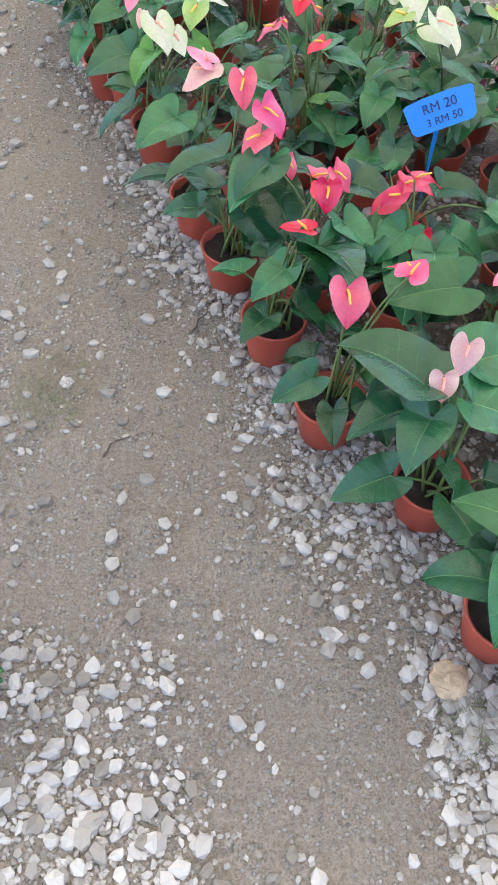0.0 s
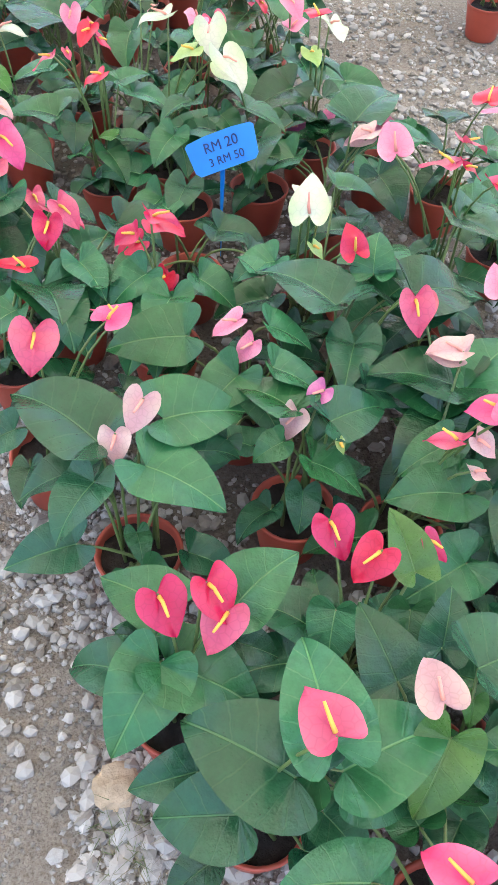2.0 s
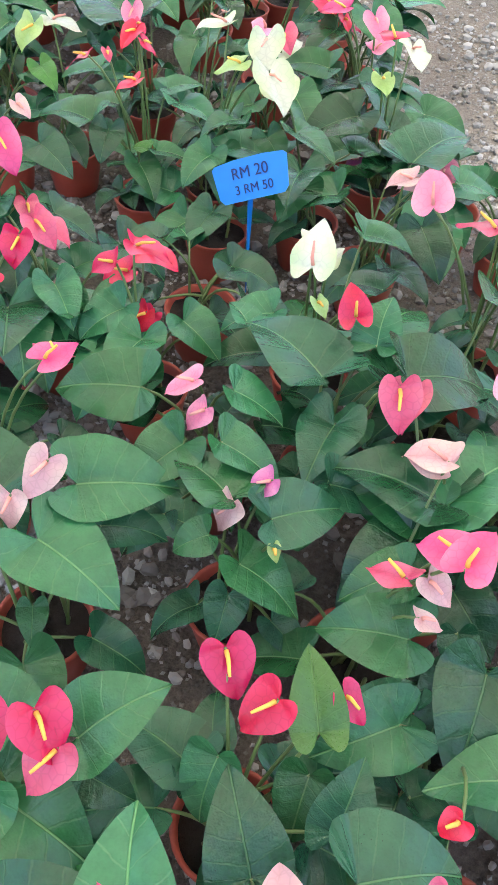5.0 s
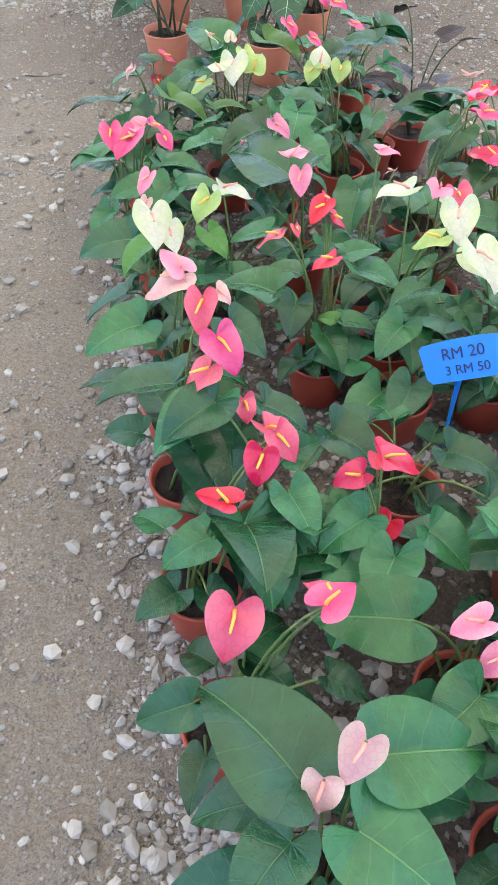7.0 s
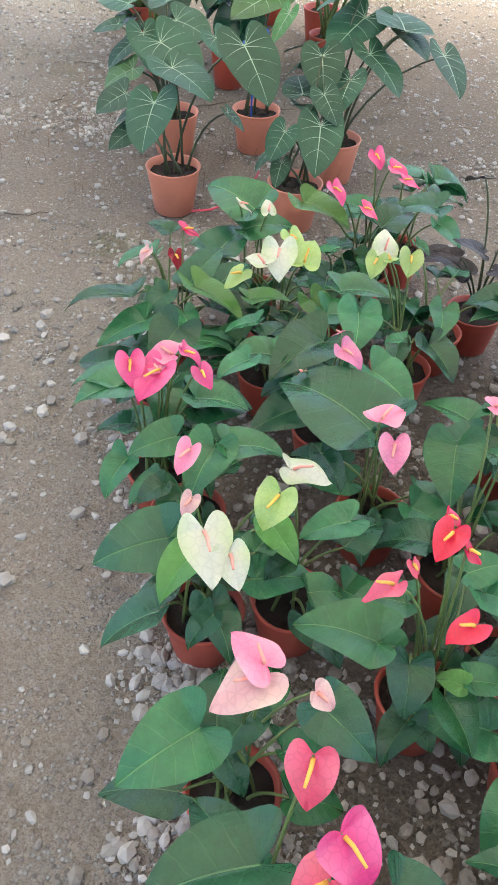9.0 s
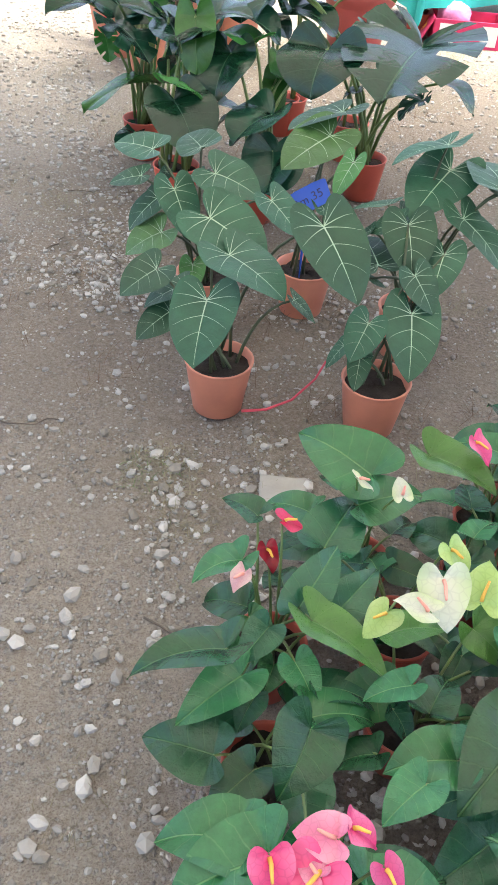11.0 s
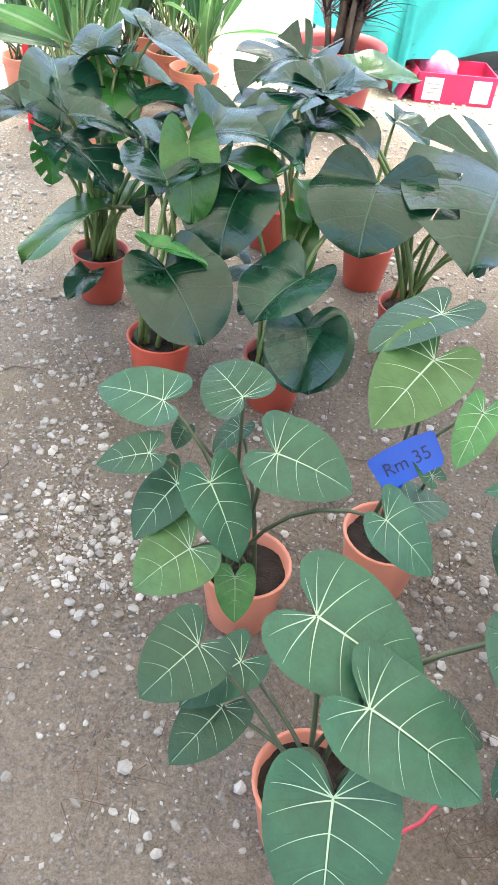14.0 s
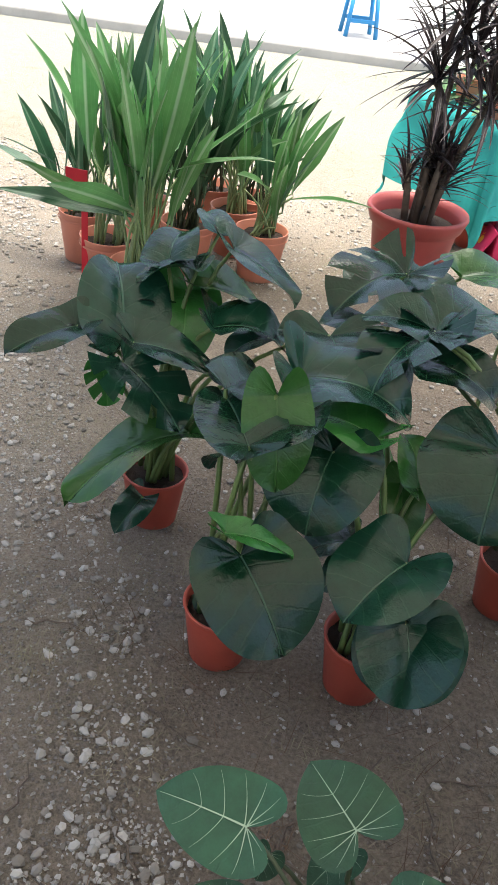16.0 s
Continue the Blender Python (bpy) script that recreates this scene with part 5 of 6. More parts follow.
anthurium(0.848, 1.542, [(30, 0.032, 0.33, 28, 0.105, -17, 'n', 0.42), (-125, 0.072, 0.28, -152, 0.067, -36, 'd', 0.42)], [(-138, 0.025, 0.485, 14, 0.065, -27, 'c'), (-119, 0.066, 0.465, 157, 0.08, -22, 'c'), (-106, 0.066, 0.465, 1, 0.052, -36, 'r'), (-64, 0.095, 0.445, 16, 0.072, -16, 'r'), (-178, 0.134, 0.445, 103, 0.083, 21, 'p'), (159, 0.188, 0.445, -161, 0.056, -21, 'l')], 6)
anthurium(-0.181, 2.467, [(104, 0.182, 0.28, 3, 0.113, -15, 'n', 0.45), (-161, 0.174, 0.3, -131, 0.079, -15, 'n', 0.44), (-179, 0.119, 0.28, -163, 0.103, -11, 'n', 0.46)], [(-75, 0.066, 0.375, -25, 0.061, -30, 'p'), (-111, 0.125, 0.345, 159, 0.024, -55, 'p'), (68, 0.014, 0.355, 161, 0.029, -43, 'p')], 6)
anthurium(0.219, 1.971, [(-43, 0.095, 0.32, -140, 0.097, -18, 'n', 0.45), (-31, 0.154, 0.3, -46, 0.079, -30, 'n', 0.44), (-72, 0.116, 0.26, -70, 0.115, -26, 'n', 0.44), (-17, 0.195, 0.31, -27, 0.113, -15, 'n', 0.44), (-172, 0.084, 0.3, -16, 0.107, -16, 'n', 0.46)], [(12, 0.097, 0.455, -76, 0.09, -34, 'w'), (-41, 0.183, 0.455, -52, 0.102, -29, 'w'), (-47, 0.108, 0.445, -153, 0.066, -18, 'g'), (95, 0.101, 0.435, -153, 0.086, -13, 'w')], 6)
anthurium(-0.049, 2.25, [(173, 0.032, 0.32, 151, 0.22, -5, 'n', 0.45), (106, 0.193, 0.31, -36, 0.121, -14, 'n', 0.42), (-165, 0.117, 0.27, -44, 0.082, -29, 'd', 0.42)], [(-104, 0.081, 0.415, 56, 0.071, -8, 'p'), (-84, 0.098, 0.395, -73, 0.062, -54, 'p')], 6)
anthurium(0.568, 2.111, [(43, 0.108, 0.257, -31, 0.115, 1, 'n', 0.42), (234, 0.094, 0.304, 217, 0.142, -17, 'n', 0.42), (228, 0.068, 0.223, 208, 0.124, -22, 'n', 0.42), (286, 0.069, 0.28, 310, 0.13, -4, 'n', 0.42), (297, 0.111, 0.224, 297, 0.114, -17, 'n', 0.42)], [(-106, 0.022, 0.451, 127, 0.074, -13, 'r'), (74, 0.078, 0.397, -66, 0.09, -10, 'w'), (-132, 0.032, 0.371, -67, 0.063, -15, 'g'), (-111, 0.097, 0.216, -111, 0.058, -19, 'm'), (-18, 0.061, 0.227, -156, 0.058, -28, 'm')], 4)
anthurium(-0.344, 2.623, [(-39, 0.171, 0.3, -125, 0.155, -11, 'n', 0.44), (-84, 0.082, 0.26, 67, 0.087, -13, 'd', 0.42), (-123, 0.071, 0.22, -50, 0.061, -41, 'd', 0.42), (-112, 0.058, 0.28, -160, 0.076, -23, 'n', 0.42), (21, 0.151, 0.25, -158, 0.076, -23, 'd', 0.42), (48, 0.108, 0.27, -33, 0.094, -25, 'y', 0.4)], [], 4)
anthurium(0.097, 1.385, [(-92, 0.143, 0.302, -63, 0.159, 15, 'n', 0.42), (-57, 0.087, 0.31, -48, 0.091, -19, 'n', 0.42), (159, 0.116, 0.362, -128, 0.114, -17, 'n', 0.42), (345, 0.099, 0.225, 316, 0.142, -11, 'n', 0.42), (285, 0.11, 0.252, 297, 0.128, -26, 'n', 0.42), (58, 0.148, 0.26, -18, 0.109, -21, 'd', 0.44)], [(130, 0.032, 0.345, -22, 0.079, -12, 'c'), (-91, 0.065, 0.386, -86, 0.058, -17, 'r')], 4)
anthurium(0.773, 0.522, [(155, 0.083, 0.3, 120, 0.109, 16, 'n', 0.42), (155, 0.075, 0.26, 162, 0.066, -18, 'd', 0.42), (65, 0.063, 0.31, 23, 0.119, -15, 'n', 0.55), (-23, 0.04, 0.26, -45, 0.106, -35, 'n', 0.5), (50, 0.042, 0.28, -102, 0.04, -30, 'y', 0.45), (-72, 0.055, 0.2, -36, 0.075, -32, 'n', 0.42), (151, 0.095, 0.2, -25, 0.041, -46, 'd', 0.4), (-114, 0.034, 0.3, -116, 0.107, -34, 'y', 0.4)], [(-161, 0.034, 0.355, 110, 0.066, 0, 'l')], 4)
anthurium(-0.554, 2.496, [(-45, 0.072, 0.32, -108, 0.101, -23, 'n', 0.5), (-69, 0.194, 0.27, -82, 0.109, -27, 'n', 0.4), (-4, 0.154, 0.22, -158, 0.08, -22, 'd', 0.42)], [], 6)
anthurium(-0.46, 2.947, [(-117, 0.004, 0.34, 150, 0.165, 0, 'n', 0.42), (-107, 0.056, 0.31, 32, 0.136, -8, 'n', 0.36), (-129, 0.142, 0.25, 151, 0.062, -19, 'd', 0.4)], [(-113, 0.073, 0.385, 5, 0.046, -40, 'w'), (-62, 0.106, 0.385, 114, 0.04, 30, 'w')], 6)
anthurium(0.832, 1.052, [(-172, 0.03, 0.308, 160, 0.126, -11, 'n', 0.42), (-110, 0.125, 0.323, -152, 0.093, -27, 'n', 0.42), (65, 0.067, 0.285, 75, 0.134, -26, 'n', 0.42), (173, 0.069, 0.271, 157, 0.112, -13, 'n', 0.42), (59, 0.108, 0.235, 45, 0.132, -21, 'n', 0.42)], [(125, 0.149, 0.391, -91, 0.073, -13, 'c'), (134, 0.035, 0.372, 162, 0.061, -16, 'l')], 4)
anthurium(-0.158, 2.005, [(28, 0.085, 0.3, -150, 0.091, -13, 'n', 0.45), (-71, 0.102, 0.27, 32, 0.069, -26, 'n', 0.45), (-102, 0.035, 0.26, -142, 0.055, -33, 'd', 0.42)], [(126, 0.057, 0.385, 5, 0.079, -15, 'w')], 6)
anthurium(0.296, 1.314, [(138, 0.062, 0.285, -117, 0.092, -17, 'n', 0.42), (263, 0.072, 0.264, 259, 0.141, -15, 'n', 0.42), (291, 0.074, 0.301, 263, 0.109, -12, 'n', 0.42), (191, 0.092, 0.276, 182, 0.129, -18, 'n', 0.42), (211, 0.103, 0.248, 226, 0.135, -2, 'n', 0.42), (3, 0.069, 0.29, -19, 0.091, -33, 'n', 0.46), (-163, 0.029, 0.3, -136, 0.091, -26, 'n', 0.48)], [(107, 0.098, 0.339, -10, 0.074, -13, 'r'), (124, 0.089, 0.31, -153, 0.058, -23, 'r'), (59, 0.019, 0.274, -121, 0.058, -32, 'r'), (122, 0.042, 0.395, 9, 0.074, -24, 'r'), (166, 0.046, 0.375, -163, 0.056, -32, 'r'), (4, 0.008, 0.295, -125, 0.057, -45, 'r')], 4)
anthurium(0.914, 1.184, [(-55, 0.04, 0.3, -54, 0.06, -42, 'n', 0.42)], [(163, 0.037, 0.415, 105, 0.061, 19, 'p'), (-57, 0.024, 0.405, 120, 0.057, 21, 'h')], 6)
anthurium(-0.194, 3.125, [(-155, 0.18, 0.32, -24, 0.141, -8, 'y', 0.36), (-150, 0.024, 0.3, 156, 0.094, -12, 'n', 0.4), (-68, 0.106, 0.3, 55, 0.123, 0, 'd', 0.42)], [(-136, 0.133, 0.385, -33, 0.061, -41, 'h'), (-95, 0.134, 0.365, -5, 0.053, -35, 'h'), (-116, 0.025, 0.455, -32, 0.049, -55, 'h'), (-61, 0.077, 0.445, 4, 0.051, -23, 'h')], 6)
anthurium(-0.109, 3.281, [(47, 0.096, 0.24, 38, 0.125, -23, 'n', 0.42), (84, 0.065, 0.251, 103, 0.113, -21, 'n', 0.42), (49, 0.096, 0.287, 30, 0.135, -28, 'n', 0.42), (42, 0.066, 0.291, 17, 0.132, -23, 'n', 0.42), (107, 0.066, 0.293, 100, 0.139, -10, 'n', 0.42), (-60, 0.167, 0.32, -168, 0.119, -10, 'd', 0.42)], [(177, 0.021, 0.313, -3, 0.058, -21, 'h')], 4)
anthurium(-0.56, 0.37, [(20, 0.08, 0.16, 20, 0.1, -20, 'n', 0.42), (60, 0.08, 0.17, 50, 0.1, -15, 'n', 0.42), (-40, 0.07, 0.16, -30, 0.1, -20, 'n', 0.42)], [], 4)
anthurium(1.16, 3.1, [(120, 0.06, 0.25, 120, 0.103, -10, 'n', 0.42), (220, 0.06, 0.22, 220, 0.103, -20, 'n', 0.42)], [], 4)

# ---------- philodendrons with pale veins ----------
big_leaf_plant("glory", -0.850, 3.493, [(-92, 0.144, 0.396, -90, 0.155, -40, 'n', 0.52), (-71, 0.075, 0.47, -27, 0.163, -18, 'n', 0.52), (145, 0.052, 0.5, -21, 0.165, -21, 'n', 0.52), (151, 0.213, 0.31, -138, 0.113, -26, 'n', 0.56), (138, 0.164, 0.27, -143, 0.112, -21, 'n', 0.46), (156, 0.155, 0.22, -133, 0.112, -27, 'n', 0.42), (7, 0.167, 0.33, -8, 0.076, -41, 'n', 0.5), (2, 0.213, 0.529, -46, 0.189, -39, 'n', 0.46)], POT_ORANGE, 0.172, 0.15, "potted philodendron with white-veined heart leaves in an orange pot", "philodendrons for sale")
big_leaf_plant("glory", -0.460, 3.511, [(87, 0.228, 0.45, -73, 0.135, -42, 'n', 0.5), (68, 0.12, 0.38, -40, 0.103, -43, 'n', 0.48), (-179, 0.044, 0.3, -113, 0.102, -43, 'n', 0.46), (46, 0.076, 0.31, -83, 0.171, -36, 'n', 0.42), (61, 0.226, 0.4, -98, 0.124, -34, 'n', 0.45), (175, 0.049, 0.2, -91, 0.09, -34, 'n', 0.34), (171, 0.092, 0.22, -133, 0.07, -45, 'n', 0.36)], POT_ORANGE, 0.172, 0.15, "potted philodendron with white-veined heart leaves in an orange pot", "philodendrons for sale")
big_leaf_plant("glory", -0.707, 4.023, [(78, 0.1, 0.5, -125, 0.198, -15, 'y', 0.42), (79, 0.211, 0.53, -139, 0.185, -9, 'n', 0.42), (-84, 0.072, 0.3, 35, 0.107, -22, 'n', 0.5), (-51, 0.06, 0.35, 141, 0.066, 27, 'n', 0.4), (-10, 0.1, 0.48, -120, 0.107, -49, 'y', 0.34)], POT_ORANGE, 0.172, 0.15, "potted philodendron with white-veined heart leaves in an orange pot", "philodendrons for sale")
big_leaf_plant("glory", -0.393, 3.877, [(72, 0.116, 0.5, -119, 0.192, -25, 'n', 0.46), (82, 0.12, 0.56, -149, 0.161, -14, 'n', 0.4), (178, 0.109, 0.43, 167, 0.107, -22, 'n', 0.48), (-161, 0.149, 0.38, -177, 0.067, -49, 'n', 0.5), (159, 0.077, 0.4, -24, 0.09, -42, 'n', 0.5), (6, 0.173, 0.5, 111, 0.19, 0, 'n', 0.5), (23, 0.182, 0.48, -44, 0.132, -22, 'n', 0.5), (-27, 0.089, 0.44, -42, 0.177, -27, 'n', 0.42), (28, 0.344, 0.4, -62, 0.18, -26, 'n', 0.36), (-139, 0.093, 0.42, -176, 0.083, -29, 'n', 0.5), (-129, 0.2, 0.3, 23, 0.059, -30, 'n', 0.5), (-132, 0.16, 0.32, 108, 0.163, 0, 'n', 0.4)], POT_ORANGE, 0.172, 0.15, "potted philodendron with white-veined heart leaves in an orange pot", "philodendrons for sale")
big_leaf_plant("glory", -0.978, 3.904, [(-58, 0.045, 0.457, -12, 0.139, -17, 'n', 0.54), (119, 0.079, 0.478, 127, 0.104, 0, 'n', 0.6), (161, 0.179, 0.46, 165, 0.124, -5, 'n', 0.5), (-170, 0.18, 0.42, -173, 0.091, -19, 'n', 0.44), (-132, 0.111, 0.42, -50, 0.136, -47, 'n', 0.44), (-162, 0.136, 0.37, -130, 0.117, -37, 'n', 0.44), (-124, 0.166, 0.322, -145, 0.112, -26, 'y', 0.62), (-100, 0.1, 0.22, -81, 0.079, -49, 'y', 0.46), (154, 0.148, 0.4, -119, 0.039, -50, 'n', 0.55), (114, 0.092, 0.4, -136, 0.066, -27, 'n', 0.5), (-40, 0.25, 0.46, -23, 0.114, -38, 'n', 0.52)], POT_ORANGE, 0.172, 0.15, "potted philodendron with white-veined heart leaves in an orange pot", "philodendrons for sale")

# ---------- monsteras ----------
big_leaf_plant("monstera", -1.489, 5.020, [(-151, 0.195, 0.57, -136, 0.164, -11, 'n', 0.34), (-144, 0.096, 0.53, 110, 0.223, 27, 'n', 0.46), (-117, 0.138, 0.52, -28, 0.196, -31, 's', 0.5), (-104, 0.148, 0.58, 1, 0.187, -19, 'n', 0.3), (-21, 0.088, 0.3, -128, 0.351, -8, 'y', 0.26), (-100, 0.083, 0.12, -109, 0.117, -15, 'n', 0.36), (-161, 0.136, 0.45, -56, 0.091, -62, 'Y', 0.5), (-1, 0.366, 0.6, -76, 0.126, -14, 'n', 0.95), (-10, 0.114, 0.58, 9, 0.176, -16, 'n', 0.5), (-51, 0.231, 0.56, 36, 0.115, -10, 'n', 0.36), (8, 0.24, 0.55, -153, 0.114, -26, 'n', 0.45), (64, 0.094, 0.62, 19, 0.172, -17, 'y', 0.5), (75, 0.108, 0.6, -81, 0.186, -40, 'y', 0.42), (59, 0.098, 0.66, -158, 0.137, -13, 'n', 0.46), (100, 0.092, 0.66, 87, 0.142, 12, 'n', 0.46), (71, 0.229, 0.7, 122, 0.094, 12, 'n', 0.5), (49, 0.185, 0.7, -25, 0.194, -24, 'n', 0.36), (129, 0.055, 0.58, 129, 0.123, 0, 'n', 0.4)], POT, 0.165, 0.155, "potted monstera with large glossy dark green leaves in a red pot", "monsteras for sale")
big_leaf_plant("monstera", -1.252, 4.616, [(-79, 0.144, 0.42, -44, 0.188, -40, 'n', 0.6), (-92, 0.146, 0.47, 4, 0.131, -18, 'y', 0.26), (-27, 0.009, 0.56, 119, 0.163, 7, 'n', 0.5), (64, 0.096, 0.62, -72, 0.182, -62, 'y', 0.36), (117, 0.122, 0.6, 54, 0.145, -20, 'n', 0.5), (165, 0.039, 0.16, -103, 0.046, -26, 'n', 0.4), (105, 0.058, 0.5, 136, 0.1, -53, 'n', 0.45), (54, 0.22, 0.5, -133, 0.146, -33, 'n', 0.5), (68, 0.214, 0.6, -4, 0.242, -14, 'n', 0.4), (44, 0.13, 0.58, -138, 0.154, -23, 'n', 0.5), (66, 0.247, 0.3, -16, 0.114, -26, 'n', 0.5)], POT, 0.165, 0.155, "potted monstera with large glossy dark green leaves in a red pot", "monsteras for sale")
big_leaf_plant("monstera", -0.954, 4.593, [(-51, 0.091, 0.28, -77, 0.155, -45, 'n', 0.66), (-22, 0.041, 0.38, -133, 0.169, -24, 'n', 0.6), (142, 0.169, 0.52, -103, 0.168, -46, 'n', 0.66), (136, 0.088, 0.34, -170, 0.11, -27, 'n', 0.46), (70, 0.122, 0.46, 113, 0.118, 31, 'y', 0.4), (83, 0.154, 0.44, -81, 0.147, -55, 'y', 0.3), (117, 0.125, 0.56, 158, 0.194, -6, 'y', 0.36), (37, 0.231, 0.56, -102, 0.185, -40, 'n', 0.78), (93, 0.087, 0.3, -142, 0.137, -21, 'n', 0.36), (-40, 0.112, 0.28, -115, 0.157, -50, 'n', 0.66), (99, 0.419, 0.56, -22, 0.105, -29, 'n', 0.5), (96, 0.326, 0.4, -16, 0.092, -60, 'y', 0.35)], POT, 0.165, 0.155, "potted monstera with large glossy dark green leaves in a red pot", "monsteras for sale")
big_leaf_plant("monstera", -0.600, 4.915, [(-37, 0.167, 0.58, -108, 0.352, -17, 's', 0.62), (-31, 0.246, 0.48, -18, 0.157, -31, 'n', 0.44), (-49, 0.252, 0.44, -149, 0.101, -37, 's', 0.4), (45, 0.096, 0.5, -132, 0.106, -28, 'n', 0.5), (-45, 0.094, 0.45, -134, 0.098, -31, 'n', 0.5), (-152, 0.053, 0.4, -170, 0.076, -32, 'n', 0.5), (174, 0.316, 0.68, 174, 0.154, 0, 'n', 0.44), (174, 0.323, 0.68, 41, 0.196, 0, 'n', 0.44), (172, 0.318, 0.67, -125, 0.211, -17, 's', 0.44), (176, 0.326, 0.62, -13, 0.179, -20, 'n', 0.46)], POT, 0.165, 0.155, "potted monstera with large glossy dark green leaves in a red pot", "monsteras for sale")
big_leaf_plant("monstera", -0.694, 5.275, [(80, 0.073, 0.5, -22, 0.124, -24, 'n', 0.5)], POT, 0.165, 0.155, "potted monstera with large glossy dark green leaves in a red pot", "monsteras for sale")
big_leaf_plant("monstera", -1.010, 5.469, [(-97, 0.35, 0.58, 171, 0.105, -11, 'n', 0.5), (-76, 0.2, 0.66, -133, 0.241, -12, 's', 0.46)], POT, 0.165, 0.155, "potted monstera with large glossy dark green leaves in a red pot", "monsteras for sale")
big_leaf_plant("monstera", -0.979, 5.486, [(-84, 0.083, 0.6, -147, 0.15, -12, 'n', 0.6), (-65, 0.114, 0.6, -3, 0.125, -14, 'n', 0.5), (26, 0.222, 0.55, 25, 0.211, -8, 'y', 0.4)], POT, 0.165, 0.155, "potted monstera with large glossy dark green leaves in a red pot", "monsteras for sale")


# ---------- a purple-leaved plant at the end of the rows ----------
def purple_plant(x, y):
    ob = thing("potted_purple_plant", x, y, 0.0, "slender plant with blackish purple leaves in a red pot", "potted plant")
    pot(ob, 0.145, 0.115, POT)
    r = random.Random(21)
    for k in range(9):
        a = r.uniform(0, 360)
        rad = r.uniform(0.02, 0.12)
        p = Vector((rad * math.cos(radians(a)), rad * math.sin(radians(a)), r.uniform(0.2, 0.46)))
        v, f = tube(arc((0, 0, 0.1), p, 0.8), 0.003, 0.002)
        child("stalk", sheet("stalk", v, f, STEM_DARK), ob)
        me, _ = blade("leaf", r.uniform(0.07, 0.11), 0.34, PURPLE, 0.12, 0.25, 0.2, 0.02, HEART, 10, 3)
        child("leaf", me, ob, leaf_pose(p, a + r.uniform(-40, 40), r.uniform(-35, 25), r.uniform(-25, 25)))


purple_plant(0.12, 3.02)

# ---------- dry grass ----------
def grass(name, spots, label, mat, seed):
    r = random.Random(seed)
    verts, faces = [], []
    for cx, cy, rad, count, high in spots:
        for k in range(count):
            a, d = r.uniform(0, 6.28), rad * math.sqrt(r.random())
            x, y = cx + d * math.cos(a), cy + d * math.sin(a)
            L = high * r.uniform(0.4, 1.1)
            h = r.uniform(0, 6.28)
            lean = r.uniform(0.5, 1.4)
            w = r.uniform(0.0005, 0.0012)
            b = len(verts)
            z = lumps(x, y)
            for s in (0.0, 0.5, 1.0):
                ox, oz = L * math.sin(lean) * s, L * math.cos(lean) * (s - 0.35 * s * s) + 0.002
                ww = w * (1 - 0.85 * s)
                verts.append((x + ox * math.cos(h) - ww * math.sin(h), y + ox * math.sin(h) + ww * math.cos(h), z + oz))
                verts.append((x + ox * math.cos(h) + ww * math.sin(h), y + ox * math.sin(h) - ww * math.cos(h), z + oz))
            faces += [(b, b + 1, b + 3, b + 2), (b + 2, b + 3, b + 5, b + 4)]
    tagged(new(name, sheet(name, verts, faces, mat)), label, "grass", kind="stuff")


gr = random.Random(31)
dry = [(-0.93, 3.22, 0.10, 260, 0.045), (-0.82, 3.10, 0.09, 160, 0.04), (-0.45, 1.12, 0.09, 220, 0.06), (-0.62, 3.36, 0.12, 120, 0.04), (-0.25, 3.35, 0.1, 120, 0.05), (-0.78, 4.95, 0.1, 160, 0.07), (-0.35, 4.5, 0.12, 160, 0.06), (0.38, 0.40, 0.05, 60, 0.07), (-0.55, 0.95, 0.12, 120, 0.05)]
dry += [(gr.uniform(-2.2, -0.2), gr.uniform(3.9, 7.2), gr.uniform(0.08, 0.22), 110, 0.045) for _ in range(70)]
dry += [(gr.uniform(-1.4, -0.7), gr.uniform(1.5, 3.6), gr.uniform(0.05, 0.12), 40, 0.035) for _ in range(14)]
dry += [(gr.uniform(0.7, 1.4), gr.uniform(1.6, 3.4), gr.uniform(0.06, 0.14), 50, 0.04) for _ in range(14)]
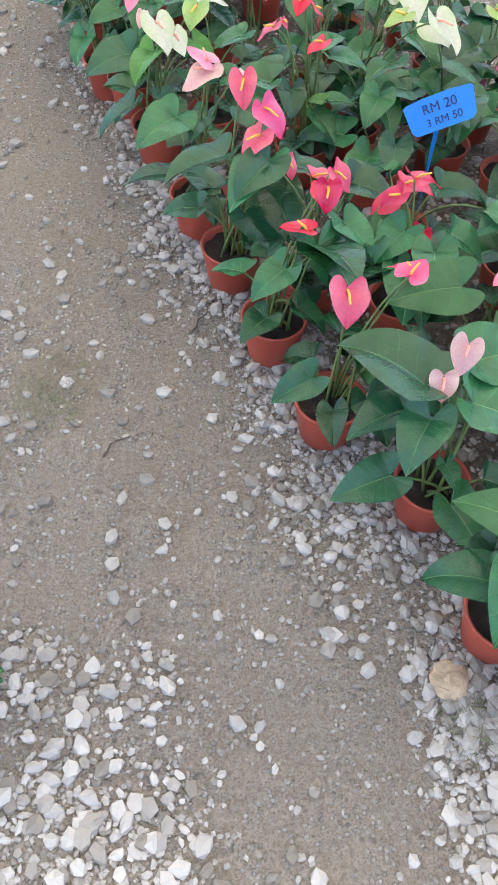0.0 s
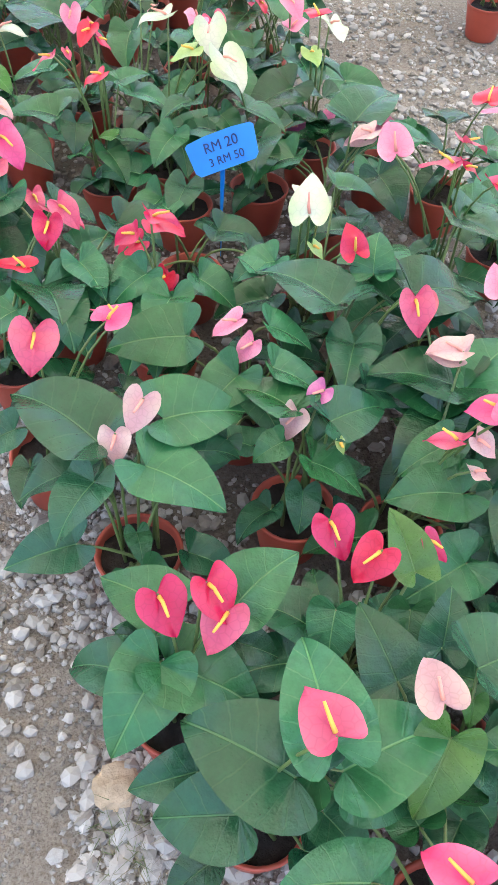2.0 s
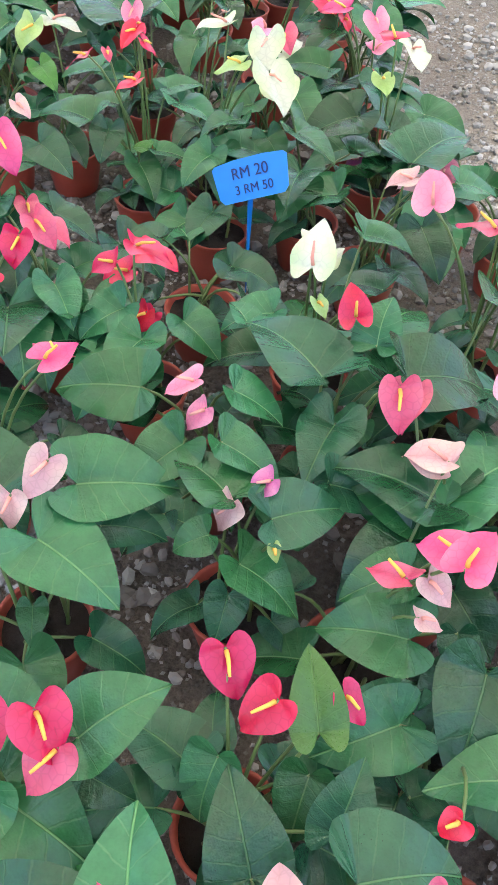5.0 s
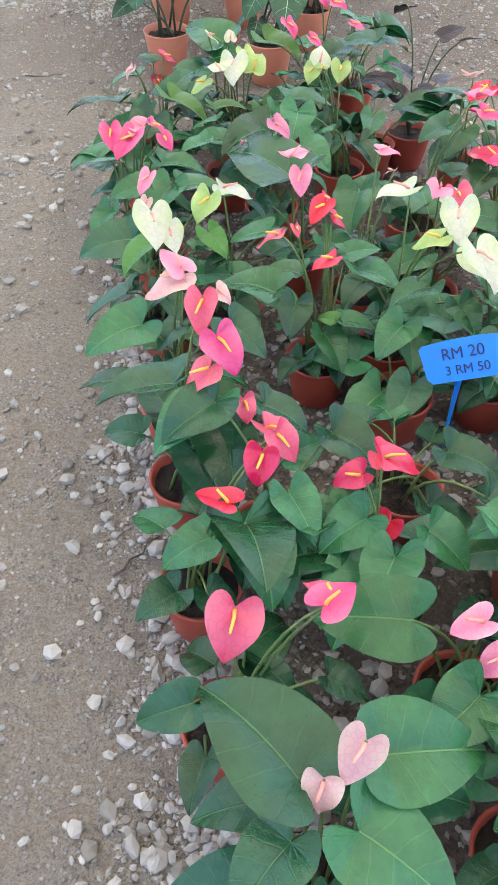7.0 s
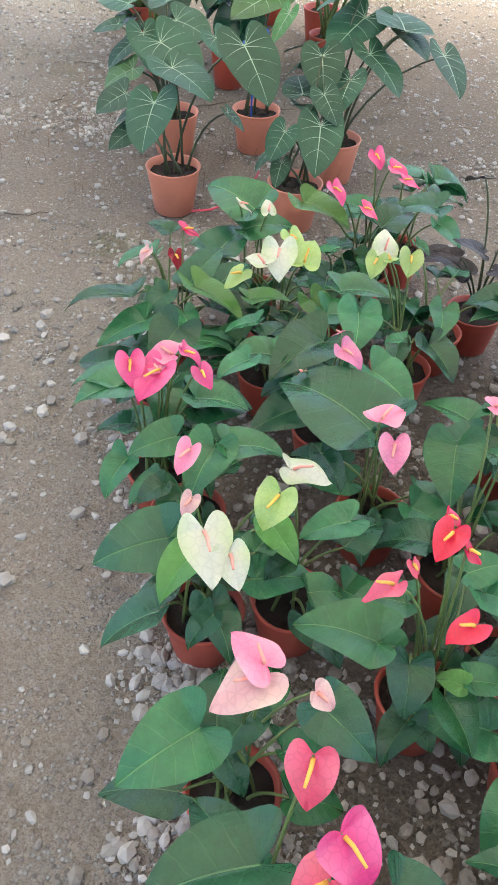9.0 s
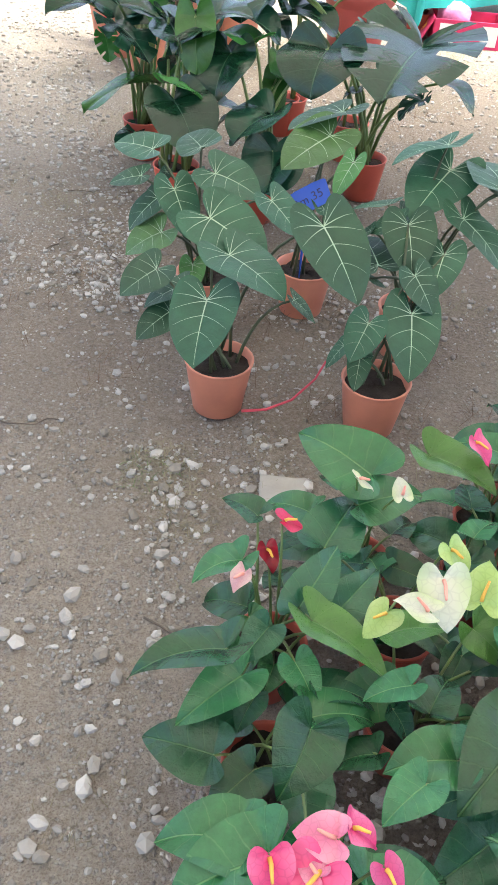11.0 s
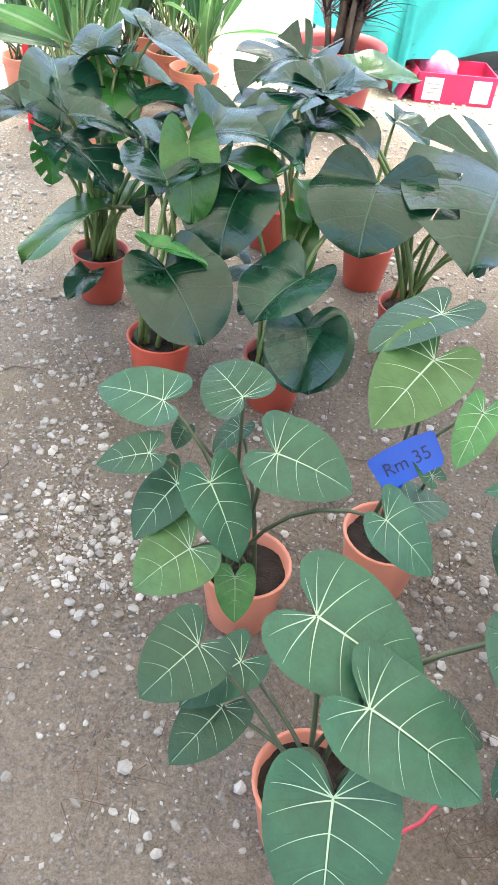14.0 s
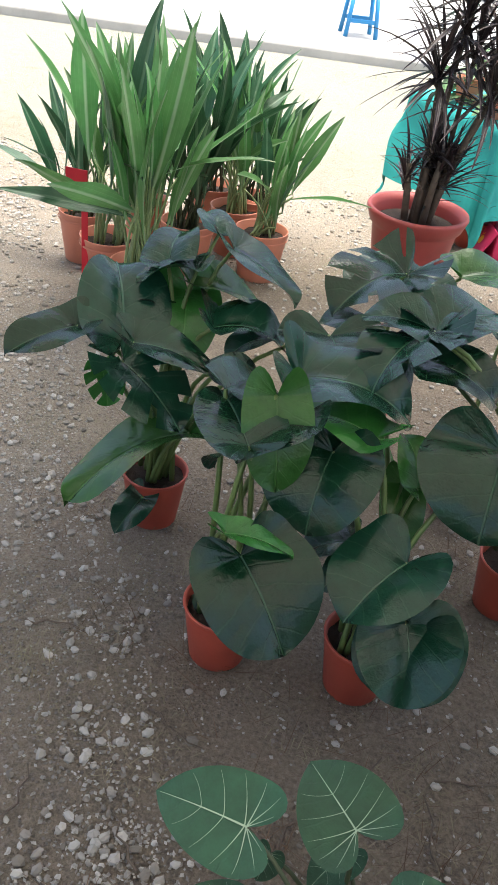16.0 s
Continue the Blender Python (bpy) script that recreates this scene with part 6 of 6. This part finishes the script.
grass("dry_grass_tufts", dry, "thin tufts of dry straw-coloured grass on the dirt", STRAW, 5)
ROOT = plain("dry_root_brown", (0.13, 0.085, 0.055), 0.9, 30, 0.4)
roots = [(gr.uniform(-1.75, -0.2), gr.uniform(3.45, 6.0), gr.uniform(0.05, 0.16), 26, 0.11) for _ in range(80)]
grass("dry_roots", roots, "thin brown dead roots and stalks strewn over the dirt", ROOT, 9)
GREEN = plain("pale_green_grass", (0.13, 0.17, 0.07), 0.8, 20, 0.4)
lawn = [(gr.uniform(-3.5, 1.0), gr.uniform(7.6, 11.5), gr.uniform(0.15, 0.35), 70, 0.06) for _ in range(90)]
lawn += [(-0.95, 3.2, 0.08, 60, 0.04), (0.36, 0.42, 0.05, 40, 0.06), (-0.47, 1.05, 0.07, 50, 0.05), (-0.55, 7.3, 0.12, 140, 0.09), (-0.2, 7.0, 0.12, 80, 0.07), (-1.0, 6.9, 0.15, 90, 0.06)]
grass("lawn_grass", lawn, "short thin green grass growing through the dirt", GREEN, 6)

# ---------- gravel: joined small stones, then the nearest large ones singly ----------
tagged(new("gravel", scatter_gravel(105000, 8)), "grey and white angular gravel scattered over the dirt", "gravel", kind="stuff")
STONE_MESHES = []
for k in range(8):
    v8, f8 = TEMPLATES[k]
    sm = bpy.data.meshes.new("stone")
    sm.from_pydata((v8 * (1.0, 0.8, 0.66)).tolist(), [], f8.tolist())
    sm.materials.append(STONE)
    STONE_MESHES.append(sm)
sr = random.Random(12)
count = 0
while count < 210:
    sy_ = sr.uniform(0.1, 4.0)
    sx_ = edge_line(sy_) + sr.uniform(-0.9, 0.3)
    if sr.random() > pebble_density(sx_, sy_) * 0.8:
        continue
    ss_ = sr.uniform(0.010, 0.021)
    ob = new("stone", STONE_MESHES[sr.randrange(8)])
    ob.parent = ground
    ob.matrix_basis = pose(sx_, sy_, lumps(sx_, sy_) + ss_ * 0.22, sr.uniform(-15, 15), sr.uniform(-15, 15), sr.uniform(0, 360)) @ Matrix.Diagonal((ss_, ss_, ss_, 1))
    count += 1
